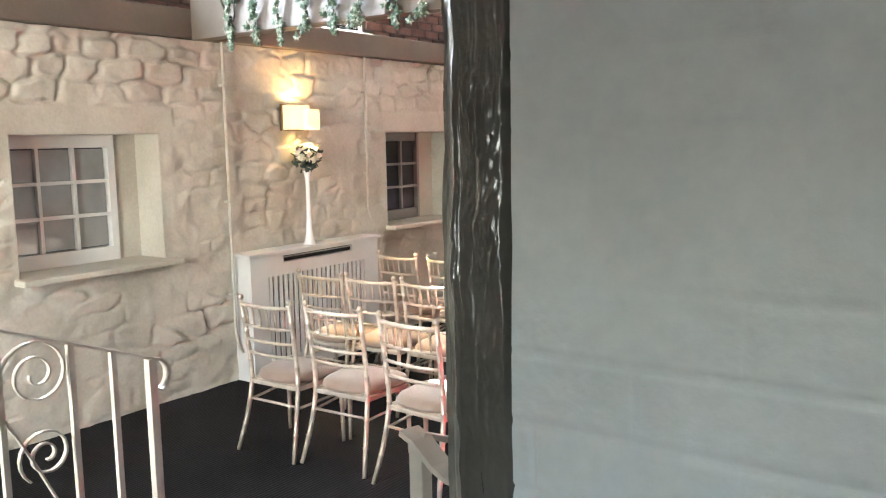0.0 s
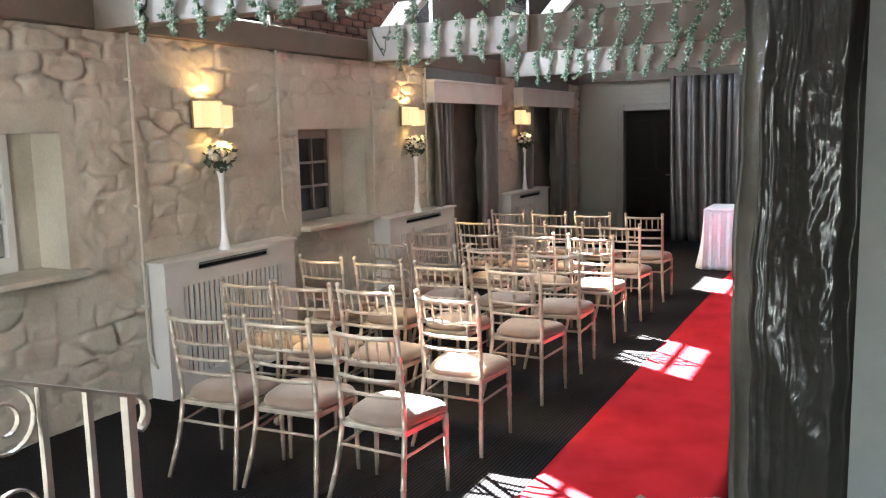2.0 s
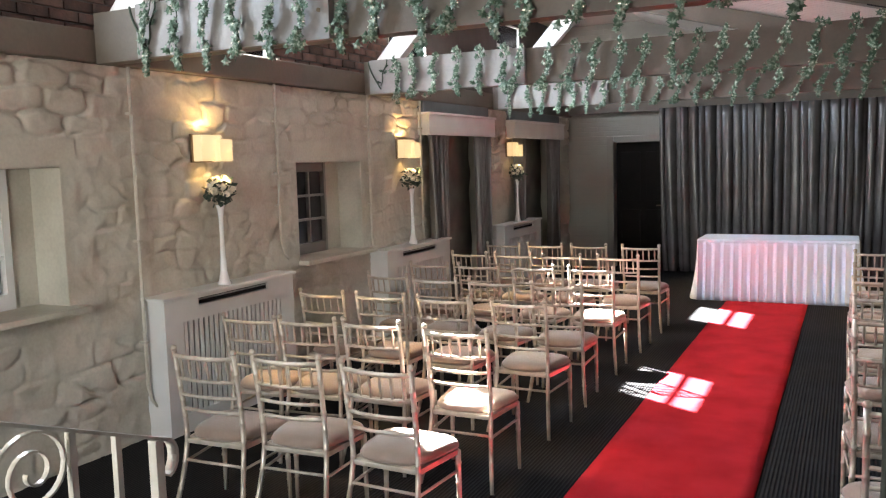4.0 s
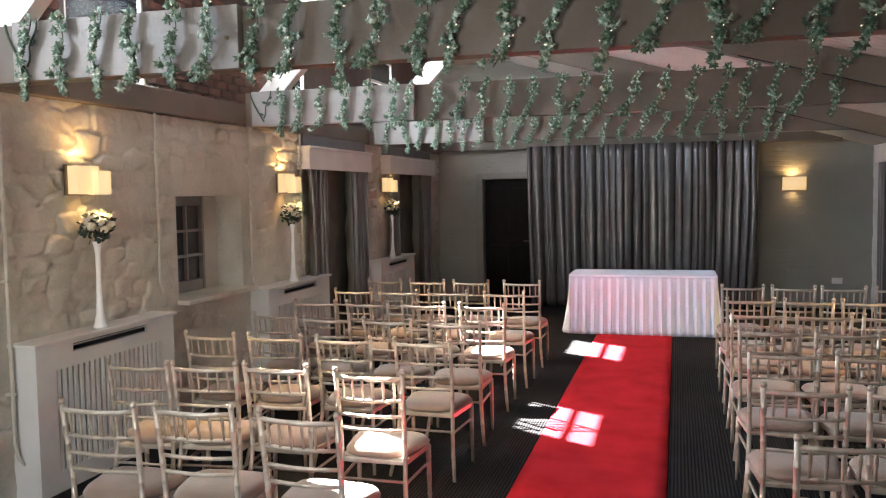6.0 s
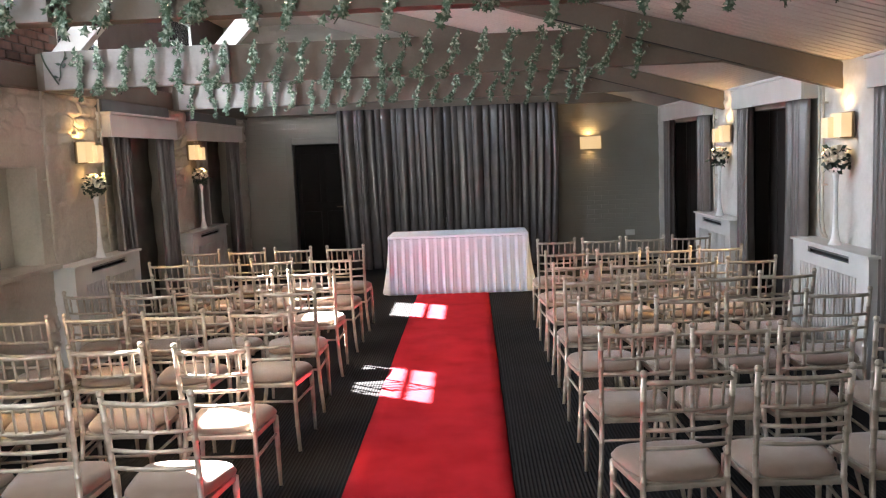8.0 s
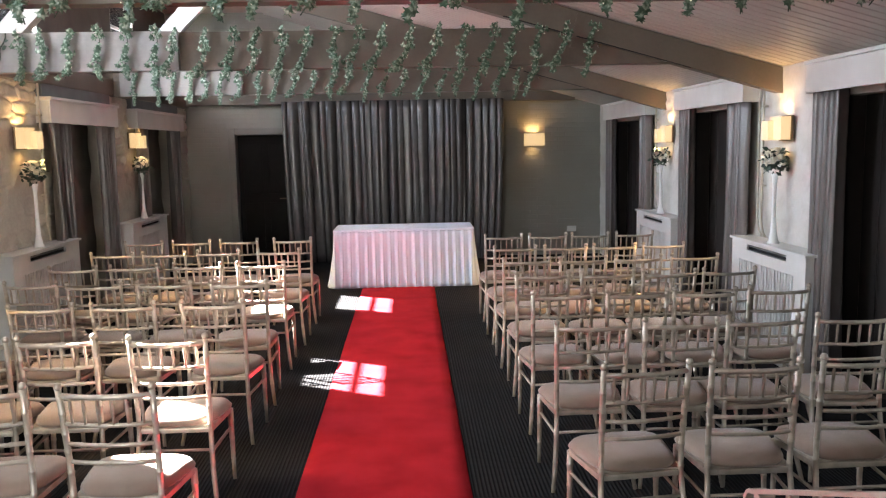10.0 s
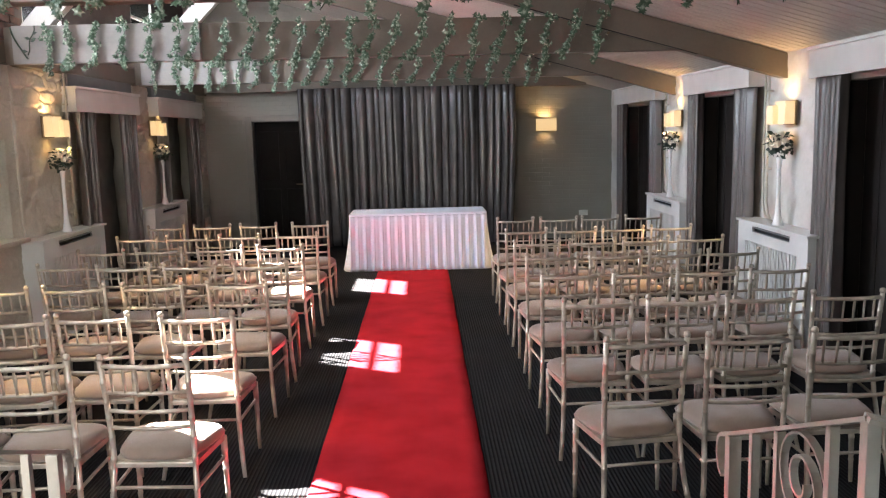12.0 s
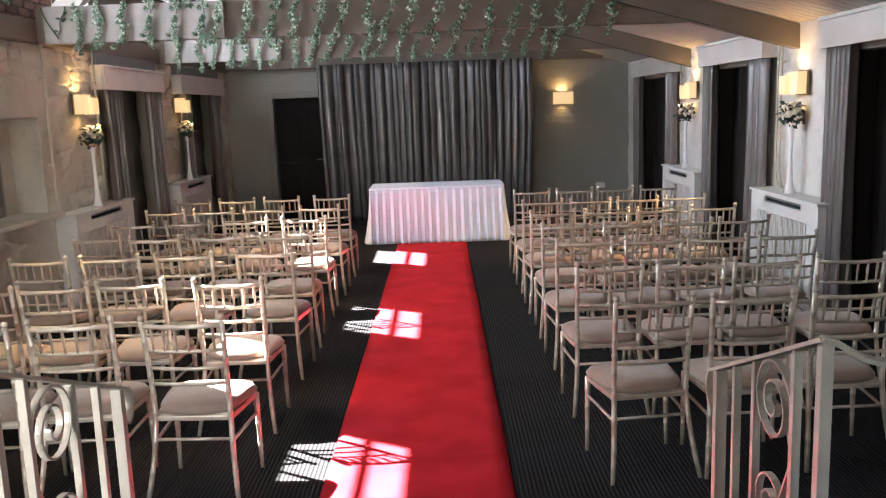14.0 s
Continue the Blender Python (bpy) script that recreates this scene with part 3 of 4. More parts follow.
# ---- windows and niches in the west wall ----
def recess_window(n, y0, y1, far, stile, glazing, paint):
    win = tagged(thing("window_%d" % n, "small white nine-pane timber window deep in the stone wall", "window", "windows in the stone wall"), kind="structure")
    z0, z1, xb = 1.0, 1.86, -4.50
    bm = a_box(XL - 0.36, XL - 0.005, y0 - 0.04, y0 + 0.012, z0 - 0.02, z1 + 0.02, bevel=0.008)
    box(bm, XL - 0.36, XL - 0.005, y1 - 0.012, y1 + 0.04, z0 - 0.02, z1 + 0.02, bevel=0.008)
    box(bm, XL - 0.36, XL - 0.005, y0, y1, z1 - 0.012, z1 + 0.04, bevel=0.008)
    part("reveal", bm, M_STONE, win)
    part("window_sill", a_box(XL - 0.34, XL + 0.115, y0 - 0.03, y1 + 0.06, z0 - 0.035, z0 + 0.005, bevel=0.008), M_STONE, win, "thick cream painted sill board")
    bm = bmesh.new()
    ya, yb, za, zb = y0 + 0.013, y1 - far, z0 + 0.006, z1 - 0.013
    box(bm, xb - 0.03, xb + 0.03, ya, ya + 0.05, za, zb)
    box(bm, xb - 0.03, xb + 0.03, yb - stile, yb, za, zb)
    box(bm, xb - 0.03, xb + 0.03, ya + 0.05, yb - 0.05, za, za + 0.094)
    box(bm, xb - 0.03, xb + 0.03, ya + 0.05, yb - 0.05, zb - 0.082, zb)
    part("reveal_panel", a_box(xb - 0.05, xb + 0.01, yb + 0.001, y1 - 0.013, z0 + 0.006, z1 - 0.013), M_STONE, win)
    ia, ib, ja, jb = ya + 0.05, yb - stile, za + 0.094, zb - 0.082
    for k in (1, 2):
        y = ia + (ib - ia) * k / 3
        box(bm, xb - 0.008, xb + 0.022, y - 0.011, y + 0.011, ja, jb)
        z = ja + (jb - ja) * k / 3
        box(bm, xb - 0.007, xb + 0.021, ia, ib, z - 0.011, z + 0.011)
    part("window_frame", bm, paint, win)
    for i in range(3):
        for j in range(3):
            w, h = (ib - ia) / 3, (jb - ja) / 3
            part("pane", a_box(xb - 0.016, xb - 0.010, ia + i * w + 0.008, ia + (i + 1) * w - 0.008, ja + j * h + 0.008, ja + (j + 1) * h - 0.008), glazing, win)
    part("backing", a_box(xb - 0.08, xb - 0.06, y0, y1, z0, z1), M_DARKGAP, win)
    return win


# the second window's shade is put into darker panes and frame paint
for n, (y0, y1) in enumerate(WIN):
    recess_window(n + 1, y0, y1, (0.19, 0.26)[n], (0.05, 0.03)[n], (M_GREYPANE, M_DARKPANE)[n], (M_WHITE, M_FRAME)[n])


def shutter_niche(xin, xout, y0, y1):
    """Dark panelled shutters at the back of a curtained opening."""
    s = 1 if xout > xin else -1
    x = xin + s * 0.16
    if s < 0:
        niche = tagged(thing("stone_niche", "rough plaster recess behind a pair of curtains, its shade put into the grey", "niche", "curtained openings"), kind="structure")
        # the back's dark colour carries the recess's shade
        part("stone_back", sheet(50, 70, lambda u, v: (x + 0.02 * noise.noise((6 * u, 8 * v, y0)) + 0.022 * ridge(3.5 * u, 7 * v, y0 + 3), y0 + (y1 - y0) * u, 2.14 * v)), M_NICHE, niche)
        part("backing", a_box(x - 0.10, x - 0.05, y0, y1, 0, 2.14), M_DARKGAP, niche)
        return niche
    niche = tagged(thing("shutter_niche", "tall dark brown boarded shutters in a curtained opening", "shutter", "curtained openings"), kind="structure")
    n = max(4, int((y1 - y0) / 0.22))
    w = (y1 - y0) / n
    for k in range(n):
        part("board", a_box(x, x + s * 0.03, y0 + k * w + 0.004, y0 + (k + 1) * w - 0.004, 0.0, 2.14, bevel=0.006), M_SHUTTER, niche)
    # dark boards added over the plaster reveals to stand for their shade
    for ya, yb in ((y0, y0 + 0.014), (y1 - 0.014, y1)):
        part("jamb_shade_board", a_box(xin + 0.005, x - 0.004, ya, yb, 0.0, 2.136), M_SHUTTER, niche)
    part("backing", a_box(x + s * 0.035, x + s * 0.06, y0, y1, 0, 2.14), M_DARKGAP, niche)
    return niche


def pelmet(xw, s, y0, y1, z0=2.13, z1=2.35):
    """A box pelmet on the wall at xw, standing out by s."""
    p = thing("pelmet", "white painted box pelmet with a moulded top edge", "pelmet", "pelmets")
    xf = xw + s
    part("front_board", a_box(xf - math.copysign(0.02, s), xf, y0, y1, z0, z1, bevel=0.004), M_WHITE, p)
    for y in (y0, y1 - 0.02):
        part("end_board", a_box(xw, xf - math.copysign(0.021, s), y, y + 0.02, z0, z1), M_WHITE, p)
    part("top_moulding", a_box(xw, xf + math.copysign(0.018, s), y0 - 0.015, y1 + 0.015, z1, z1 + 0.03, bevel=0.008), M_WHITE, p)
    return p


def curtain(name, a, b, z0, z1, folds, deep, mat, label, group="", seed=0, gather=0.0, nv=14, spread=0.0):
    """Hanging cloth in soft irregular folds between the floor points a and b."""
    a, b = Vector((*a, 0)), Vector((*b, 0))
    along = (b - a).normalized()
    out = Vector((along.y, -along.x, 0))
    rng = random.Random(seed)
    phase = [rng.uniform(-1, 1) for _ in range(folds + 3)]
    size = [rng.uniform(0.35, 1.2) for _ in range(folds + 3)]
    length = (b - a).length

    def place(u, v):
        k = u * folds
        i = int(k)
        f = k - i
        f = f * f * (3 - 2 * f)
        ph = phase[i] * (1 - f) + phase[i + 1] * f
        am = size[i] * (1 - f) + size[i + 1] * f
        w = 2 * math.pi * k + ph * 2.1 + 0.35 * math.sin(3 * v + i)
        crest = (0.5 + 0.5 * math.sin(w)) ** 1.7
        wave = 2 * crest - 0.9 + 0.06 * math.sin(2 * w + ph * 5)
        flare = 0.75 + 0.25 * v + 0.25 * math.sin(2.2 * v + ph * 4) * v
        pull = spread * v * v * (u - 0.5) * abs(2 * u - 1) + gather * math.sin(math.pi * v) * (0.5 - u) * length
        return a + along * (u * length + pull + 0.25 * deep * math.cos(w)) + out * (deep * am * flare * wave) + Vector((0, 0, z1 + (z0 - z1) * v))

    bm = sheet(folds * 16, nv, place)
    ob = part(name, bm, mat)
    ob.modifiers.new("cloth", "SOLIDIFY").thickness = 0.003
    return tagged(ob, label, "curtain", group)


for k, (y0, y1) in enumerate(NICHE_L):
    shutter_niche(XL, -4.6, y0, y1)
    tagged(part("recess_panel", a_box(XL - 0.02, XL + 0.06, (9.24, 11.86)[k] + 0.02, (11.13, 14.06)[k] - 0.02, 2.372, 2.494), M_LEADGREY), "blue-grey painted strip above the pelmet", "trim", kind="structure")
    pelmet(XL - 0.01, 0.15, (9.24, 11.86)[k], (11.13, 14.06)[k], 2.12, 2.34)
    for m, (ya, yb) in enumerate(((y0 - 0.27, y0 + 0.30), (y1 - 0.36, y1 + 0.14))):
        curtain("curtain", (XL + 0.085, ya), (XL + 0.085, yb), 0.02, 2.2, 5, 0.055, M_CURTAIN2, "mink grey lined curtain hanging by the stone wall", "side curtains", 30 + 4 * k + m, 0.15)
PEL_R = ((5.35, 7.22), (8.42, 10.38), (11.55, 13.85))
for k, (y0, y1) in enumerate(NICHE_R):
    shutter_niche(XR, 3.0, y0, y1)
    pelmet(XR + 0.01, -0.17, *PEL_R[k], 2.17, 2.38)
    for m, (ya, yb) in enumerate(((PEL_R[k][0] + 0.03, PEL_R[k][0] + 0.42), (PEL_R[k][1] - 0.46, PEL_R[k][1] - 0.03))):
        curtain("curtain", (XR - 0.095, ya), (XR - 0.095, yb), 0.02, 2.24, 5, 0.052, M_CURTAIN2, "mink grey lined curtain at a dark opening", "side curtains", 50 + 4 * k + m, 0.1)
curtain("stage_curtain", (0.88, 14.40), (-2.62, 14.40), 0.015, 2.56, 29, 0.135, M_CURTAIN, "long silver-grey pleated curtain across the end wall", seed=5, nv=18, spread=-0.15)


# ---- radiator covers ----
def radiator_cover(length, depth=0.20, high=0.965):
    """Stands at the origin with its back on x = 0, reaching along y, its face towards +x."""
    c = thing("radiator_cover", "white painted radiator cover with upright slats and a top slot", "radiator cover", "radiator covers")
    L, D, H = length, depth, high
    part("top_board", a_box(0, D + 0.02, -0.025, L + 0.025, H - 0.022, H, bevel=0.006), M_WHITE, c)
    for y in (0, L - 0.02):
        part("side_panel", a_box(0.0, D - 0.021, y, y + 0.02, 0, H - 0.023), M_WHITE, c)
    bm = a_box(D - 0.02, D, 0, 0.17, 0, H - 0.023)
    box(bm, D - 0.02, D, L - 0.17, L, 0, H - 0.023)
    box(bm, D - 0.02, D, 0.17, L - 0.17, 0, 0.13)
    box(bm, D - 0.02, D, 0.17, L - 0.17, H - 0.19, H - 0.12)
    box(bm, D - 0.02, D, 0.17, 0.33, H - 0.12, H - 0.023)
    box(bm, D - 0.02, D, L - 0.33, L - 0.17, H - 0.12, H - 0.023)
    box(bm, D - 0.02, D, 0.33, L - 0.33, H - 0.045, H - 0.023)
    box(bm, D - 0.02, D, 0.33, L - 0.33, H - 0.12, H - 0.098)
    face = part("front_frame", bm, M_WHITE, c)
    n = int((L - 0.34) / 0.052)
    for k in range(n):
        y = 0.17 + (L - 0.34) * (k + 0.5) / n
        part("slat", a_box(D - 0.018, D - 0.004, y - 0.016, y + 0.016, 0.13, H - 0.19), M_WHITE, face)
    for z, y in ((H - 0.097, 0.332), (H - 0.060, 0.332)):
        part("grille_bar", a_box(D - 0.020, D + 0.002, y, L - y, z, z + 0.006), M_STEEL, face, "brushed steel grille bar")
    part("grille_mesh", a_box(D - 0.060, D - 0.050, 0.335, L - 0.335, H - 0.118, H - 0.03), M_DARKGAP, face, "black slot behind the steel bars")
    part("backing", a_box(D - 0.10, D - 0.09, 0.02, L - 0.02, 0.02, H - 0.03), M_DARKGAP, c)
    return c


cover = radiator_cover(1.44)
cover.matrix_basis = pose(XL - 0.01, 5.12, 0)
for y in (8.13, 11.27):
    copy_thing(cover, pose(XL - 0.01, y, 0))
for y in (8.50, 11.78):
    copy_thing(cover, pose(XR + 0.01, y, 0, 0, 0, 180))


# ---- lamps ----
def wall_lamp(s=1, single=False):
    """Two overlapping lit boxes on a bronze back plate; its back on x = 0, its face towards +x; s mirrors it."""
    w = thing("wall_lamp", "lit cream wall lamp of two overlapping boxes on a bronze plate", "wall lamp", "wall lamps")
    part("back_plate", a_box(0, 0.018, s * -0.165, s * 0.075, -0.10, 0.105, bevel=0.003), M_BRONZE, w)

    def shell(x0, x1, y0, y1, z0, z1):
        """Open above and below."""
        y0, y1 = min(s * y0, s * y1), max(s * y0, s * y1)
        bm = a_box(x1 - 0.006, x1, y0, y1, z0, z1)
        box(bm, x0, x1 - 0.0065, y0, y0 + 0.006, z0, z1)
        box(bm, x0, x1 - 0.0065, y1 - 0.006, y1, z0, z1)
        return bm

    if single:
        part("shade", shell(0.02, 0.10, -0.165, 0.165, -0.10, 0.10), M_SHADE, w)
        return tagged(w, "lit cream box wall lamp on a bronze plate")
    part("shade", shell(0.02, 0.10, -0.15, 0.06, -0.092, 0.097), M_SHADE, w)
    part("front_shade", shell(0.06, 0.145, -0.005, 0.125, -0.095, 0.065), M_SHADE, w)
    return w


LAMPS = []
for s, single, spots_ in ((1, False, (pose(XL + 0.02, 5.80, 1.965), pose(XL + 0.02, 8.84, 1.965), pose(XL + 0.02, 11.95, 1.965))),
                         (-1, False, (pose(XR - 0.02, 7.86, 1.92, 0, 0, 180), pose(XR - 0.02, 10.98, 1.92, 0, 0, 180))),
                         (1, True, (pose(1.40, YB - 0.005, 1.905, 0, 0, -90),))):
    first = wall_lamp(s, single)
    first.matrix_basis = spots_[0]
    for m in spots_[1:]:
        copy_thing(first, m)
    LAMPS += spots_
for m in LAMPS:
    for eye, aim, watts, cone in (((0.075, -0.02, 0.07), (0.085, -0.02, 0.5), 0.33, 150), ((0.06, -0.02, -0.085), (0.09, -0.02, -0.5), 0.08, 130), ((0.12, -0.02, -0.102), (1.15, -0.02, -1.30), 6.0, 72)):
        bulb = new("lamp_bulb", bpy.data.lights.new("lamp_bulb", "SPOT"))
        bulb.data.energy, bulb.data.color, bulb.data.shadow_soft_size = watts, (1.0, 0.60, 0.22), 0.03
        bulb.data.spot_size, bulb.data.spot_blend = radians(cone), 0.8
        bulb.matrix_world = look(m @ Vector(eye), m @ Vector(aim))


# ---- flower vases ----
def flower_vase(seed):
    rng = random.Random(seed)
    v = thing("flower_vase", "tall slim white trumpet vase topped with a ball of ivory roses", "flower vase", "flower vases")
    part("vase", lathe(bmesh.new(), [(0.050, 0), (0.052, 0.008), (0.040, 0.03), (0.026, 0.10), (0.019, 0.22), (0.016, 0.36), (0.018, 0.50), (0.026, 0.56), (0.034, 0.585), (0.028, 0.586)]), M_VASE, v)
    for k in range(13):
        a, e = 2.39996 * k, -0.55 + 1.9 * k / 12
        r = rng.uniform(0.066, 0.088)
        c = Vector((r * math.cos(a) * math.cos(e), r * math.sin(a) * math.cos(e), 0.70 + 0.9 * r * math.sin(e)))
        bm = bmesh.new()
        size = rng.uniform(0.031, 0.040)
        bmesh.ops.create_icosphere(bm, subdivisions=2, radius=0.78 * size, matrix=Matrix.Translation(c))
        for vert in bm.verts:
            off = vert.co - c
            swirl = math.atan2(off.y, off.x) * 2 + 9 * off.length + 60 * off.z
            vert.co += off.normalized() * 0.12 * size * math.sin(swirl * 2 + k)
        for q in range(7):
            petal_a, lift = 2.4 * q, 0.05 + 0.10 * q
            out = Vector((math.cos(petal_a), math.sin(petal_a), 0))
            side = Vector((-out.y, out.x, 0))
            p = [bm.verts.new(c + 0.5 * size * out - 0.4 * size * Vector((0, 0, 1))), bm.verts.new(c + size * (0.85 * out + 0.5 * side) + Vector((0, 0, lift * size))),
                 bm.verts.new(c + size * 1.1 * out + Vector((0, 0, (lift + 0.2) * size))), bm.verts.new(c + size * (0.85 * out - 0.5 * side) + Vector((0, 0, lift * size)))]
            bm.faces.new(p).smooth = True
        part("rose", bm, M_PETAL, v)
    bm = bmesh.new()
    for k in range(150):
        a, e, r = rng.uniform(0, 2 * math.pi), rng.uniform(-1.2, 1.1), rng.uniform(0.062, 0.108)
        c = Vector((r * math.cos(a) * math.cos(e), r * math.sin(a) * math.cos(e), 0.69 + r * math.sin(e)))
        d, q = Vector((rng.uniform(-1, 1), rng.uniform(-1, 1), rng.uniform(-0.8, 0.6))).normalized(), Vector((rng.uniform(-1, 1), rng.uniform(-1, 1), rng.uniform(-1, 1)))
        s = d.cross(q).normalized()
        n = rng.uniform(0.04, 0.065)
        bm.faces.new([bm.verts.new(c), bm.verts.new(c + n * 0.5 * d + 0.3 * n * s), bm.verts.new(c + n * d), bm.verts.new(c + n * 0.5 * d - 0.3 * n * s)])
    part("foliage", bm, M_SPRIG, v, "dark green sprigs")
    return v


vase = flower_vase(4)
vase.matrix_basis = pose(XL + 0.13, 5.80, 0.966)
for k, (x, y) in enumerate(((XL + 0.12, 8.82), (XL + 0.12, 11.95), (XR - 0.12, 7.80), (XR - 0.12, 10.98))):
    copy_thing(vase, pose(x, y, 0.966, 0, 0, 70 * k + 40))


# ---- aisle carpet and table ----
def aisle_carpet():
    def place(u, v):
        x, y = -1.29 + 0.93 * u, 2.6 + 9.5 * v
        return (x + 0.006 * noise.noise((0, y * 1.3, 3)), y, 0.009 + 0.0025 * noise.noise((x * 4, y * 3, 1)) + 0.007 * math.exp(-((y - 4.62) / 0.012) ** 2))

    bm = sheet(10, 240, place)
    ob = part("aisle_carpet", bm, M_RED)
    ob.modifiers.new("pile", "SOLIDIFY").thickness = 0.008
    return tagged(ob, "long bright red carpet runner laid down the aisle", "carpet runner")


aisle_carpet()

table = thing("draped_table", "ceremony table under a white cloth with a pleated skirt", "table")
part("cloth_top", a_box(-1.66, 0.18, 11.84, 12.60, 0.735, 0.765, bevel=0.012), M_CLOTH, table)


def skirt():
    """A pleated skirt round the front and both ends."""
    x0, x1, y0, y1 = -1.655, 0.175, 11.845, 12.595
    runs = [(Vector((x0, y1, 0)), Vector((x0, y0, 0)), Vector((-1, 0, 0))), (Vector((x0, y0, 0)), Vector((x1, y0, 0)), Vector((0, -1, 0))), (Vector((x1, y0, 0)), Vector((x1, y1, 0)), Vector((1, 0, 0)))]
    lengths = [(b - a).length for a, b, _ in runs]
    total, rng = sum(lengths), random.Random(2)
    jit = [rng.uniform(-1.0, 1.0) for _ in range(80)]

    def place(u, v):
        s = u * total
        for (a, b, out), n in zip(runs, lengths):
            if s <= n + 1e-6:
                break
            s -= n
        p = a + (b - a) * (s / n)
        corner = min(s, n - s)
        k = u * total / 0.105
        w = 2 * math.pi * k + jit[int(k)] * (1 - k % 1) + jit[int(k) + 1] * (k % 1)
        wave = math.sin(w) + 0.3 * math.sin(2 * w)
        amp = 0.006 + 0.020 * v
        flare = 0.07 * v * v + 0.012 * v
        return p + out * (flare + amp * wave) + (b - a).normalized() * (0.3 * amp * math.cos(w)) + Vector((0, 0, 0.742 - 0.736 * v + 0.006 * v * math.sin(w)))

    return sheet(430, 12, place)


cloth = part("skirt", skirt(), M_CLOTH, table)
cloth.modifiers.new("cloth", "SOLIDIFY").thickness = 0.002


# ---- chairs ----
def banquet_chair():
    """Limewash-silver bamboo-turned chair; origin on the floor between the back feet, sitter facing +y."""
    c = thing("banquet_chair", "champagne-silver bamboo-style chair with a taupe padded seat", "chair", "ceremony chairs")

    def knuckles(a, b, n, rings):
        """Stations from a to b with the extra radius that the turned rings of bamboo give."""
        stations = {round(float(z), 4): 0.0 for z in np.linspace(a, b, n) if all(abs(z - q) > 0.012 for q in rings)}
        for q in rings:
            stations.update({q - 0.007: 0.0, q - 0.004: 0.0019, q + 0.004: 0.0019, q + 0.007: 0.0})
        return sorted(stations.items())

    back = [(-0.045, 0.0), (-0.008, 0.12), (0.026, 0.25), (0.050, 0.38), (0.054, 0.46), (0.046, 0.56), (0.031, 0.68), (0.012, 0.82), (0.0, 0.892)]

    def back_y(z):
        return float(np.interp(z, [p[1] for p in back], [p[0] for p in back]))

    def back_x(z):
        return float(np.interp(z, (0, 0.1, 0.2, 0.3, 0.42, 0.6, 0.892), (0.220, 0.206, 0.194, 0.186, 0.181, 0.183, 0.189)))

    for s in (-1, 1):
        pts, rad = [], []
        for z, more in knuckles(0, 0.892, 10, (0.15, 0.29, 0.43, 0.53, 0.62, 0.70, 0.79)):
            pts.append((s * back_x(z), back_y(z), z))
            rad.append((0.0135 if z > 0.1 else 0.011 + 0.025 * z) + more)
        bm = tube(bmesh.new(), pts, rad, 8)
        lathe(bm, [(0.006, 0), (0.0155, 0.006), (0.0175, 0.016), (0.0135, 0.027), (0.003, 0.032)], 8, (s * 0.189, 0.0, 0.889))
        part("back_leg", bm, M_SILVER, c)
        leg = knuckles(0, 0.405, 5, (0.12, 0.24, 0.34))
        fl = [(s * (0.210 + 0.008 * (1 - z / 0.44)), 0.385, z) for z, more in leg]
        part("front_leg", tube(bmesh.new(), fl, [0.010 + 0.017 * z + more for z, more in leg], 8), M_SILVER, c)
        part("side_stretcher", tube(bmesh.new(), [(s * 0.187, back_y(0.29), 0.29), (s * 0.200, 0.22, 0.297), (s * 0.212, 0.385, 0.303)], 0.0085, 6), M_SILVER, c)
    for z, r, bow in ((0.868, 0.0125, 0.028), (0.745, 0.0105, 0.024), (0.658, 0.0105, 0.022), (0.578, 0.0105, 0.016)):
        bar = [(w / 0.19, more) for w, more in knuckles(-0.19, 0.19, 7, (-0.12, 0.0, 0.12))]
        pts = [(back_x(z) * u, back_y(z) - bow * (1 - u * u), z - 0.003 * (1 - u * u)) for u, more in bar]
        part("back_rail", tube(bmesh.new(), pts, [r - 0.001 + 0.7 * more for u, more in bar], 7), M_SILVER, c)
    for k in range(6):
        u = -0.76 + 1.52 * k / 5
        lo, hi = 0.742, 0.866
        part("spindle", tube(bmesh.new(), [(0.19 * u, back_y(z) - 0.026 * (1 - u * u), z) for z in (lo, 0.785, 0.81, 0.825, 0.85, hi)], [0.0065, 0.0065, 0.0085, 0.0085, 0.0065, 0.0065], 6), M_SILVER, c)
    bm = a_box(-0.212, 0.212, 0.374, 0.402, 0.388, 0.414, bevel=0.008)
    box(bm, -0.175, 0.175, 0.042, 0.066, 0.388, 0.414, bevel=0.006)
    for s in (-1, 1):
        strap(bm, [(s * 0.178, 0.058, 0.401), (s * 0.208, 0.385, 0.401)], 0.026, 0.024, (0, 0, 1))
    box(bm, -0.172, 0.172, 0.06, 0.39, 0.405, 0.420)
    part("seat_frame", bm, M_SILVER, c)
    part("back_stretcher", tube(bmesh.new(), [(-0.187, back_y(0.30), 0.30), (0.187, back_y(0.30), 0.30)], 0.0085, 6), M_SILVER, c)

    def pad(u, v):
        """A plump pad, broader at the front, with round corners and a rolled edge."""
        a, b = 2 * u - 1, 2 * v - 1
        round_a = a * math.sqrt(1 - 0.30 * b * b * b * b * abs(a))
        round_b = b * math.sqrt(1 - 0.30 * a * a * a * a * abs(b))
        half = 0.180 + 0.056 * min(1.0, 1.15 * v)
        edge = (abs(a) ** 8 + abs(b) ** 8) ** 0.125
        plump = math.sqrt(max(0.0, 1 - min(edge, 1.0) ** 4))
        return (round_a * half, 0.243 + round_b * 0.202, 0.436 + 0.040 * plump + 0.014 * (1 - a * a) * (1 - b * b))

    bm = sheet(16, 16, pad)
    ring = [e for e in bm.edges if e.is_boundary]
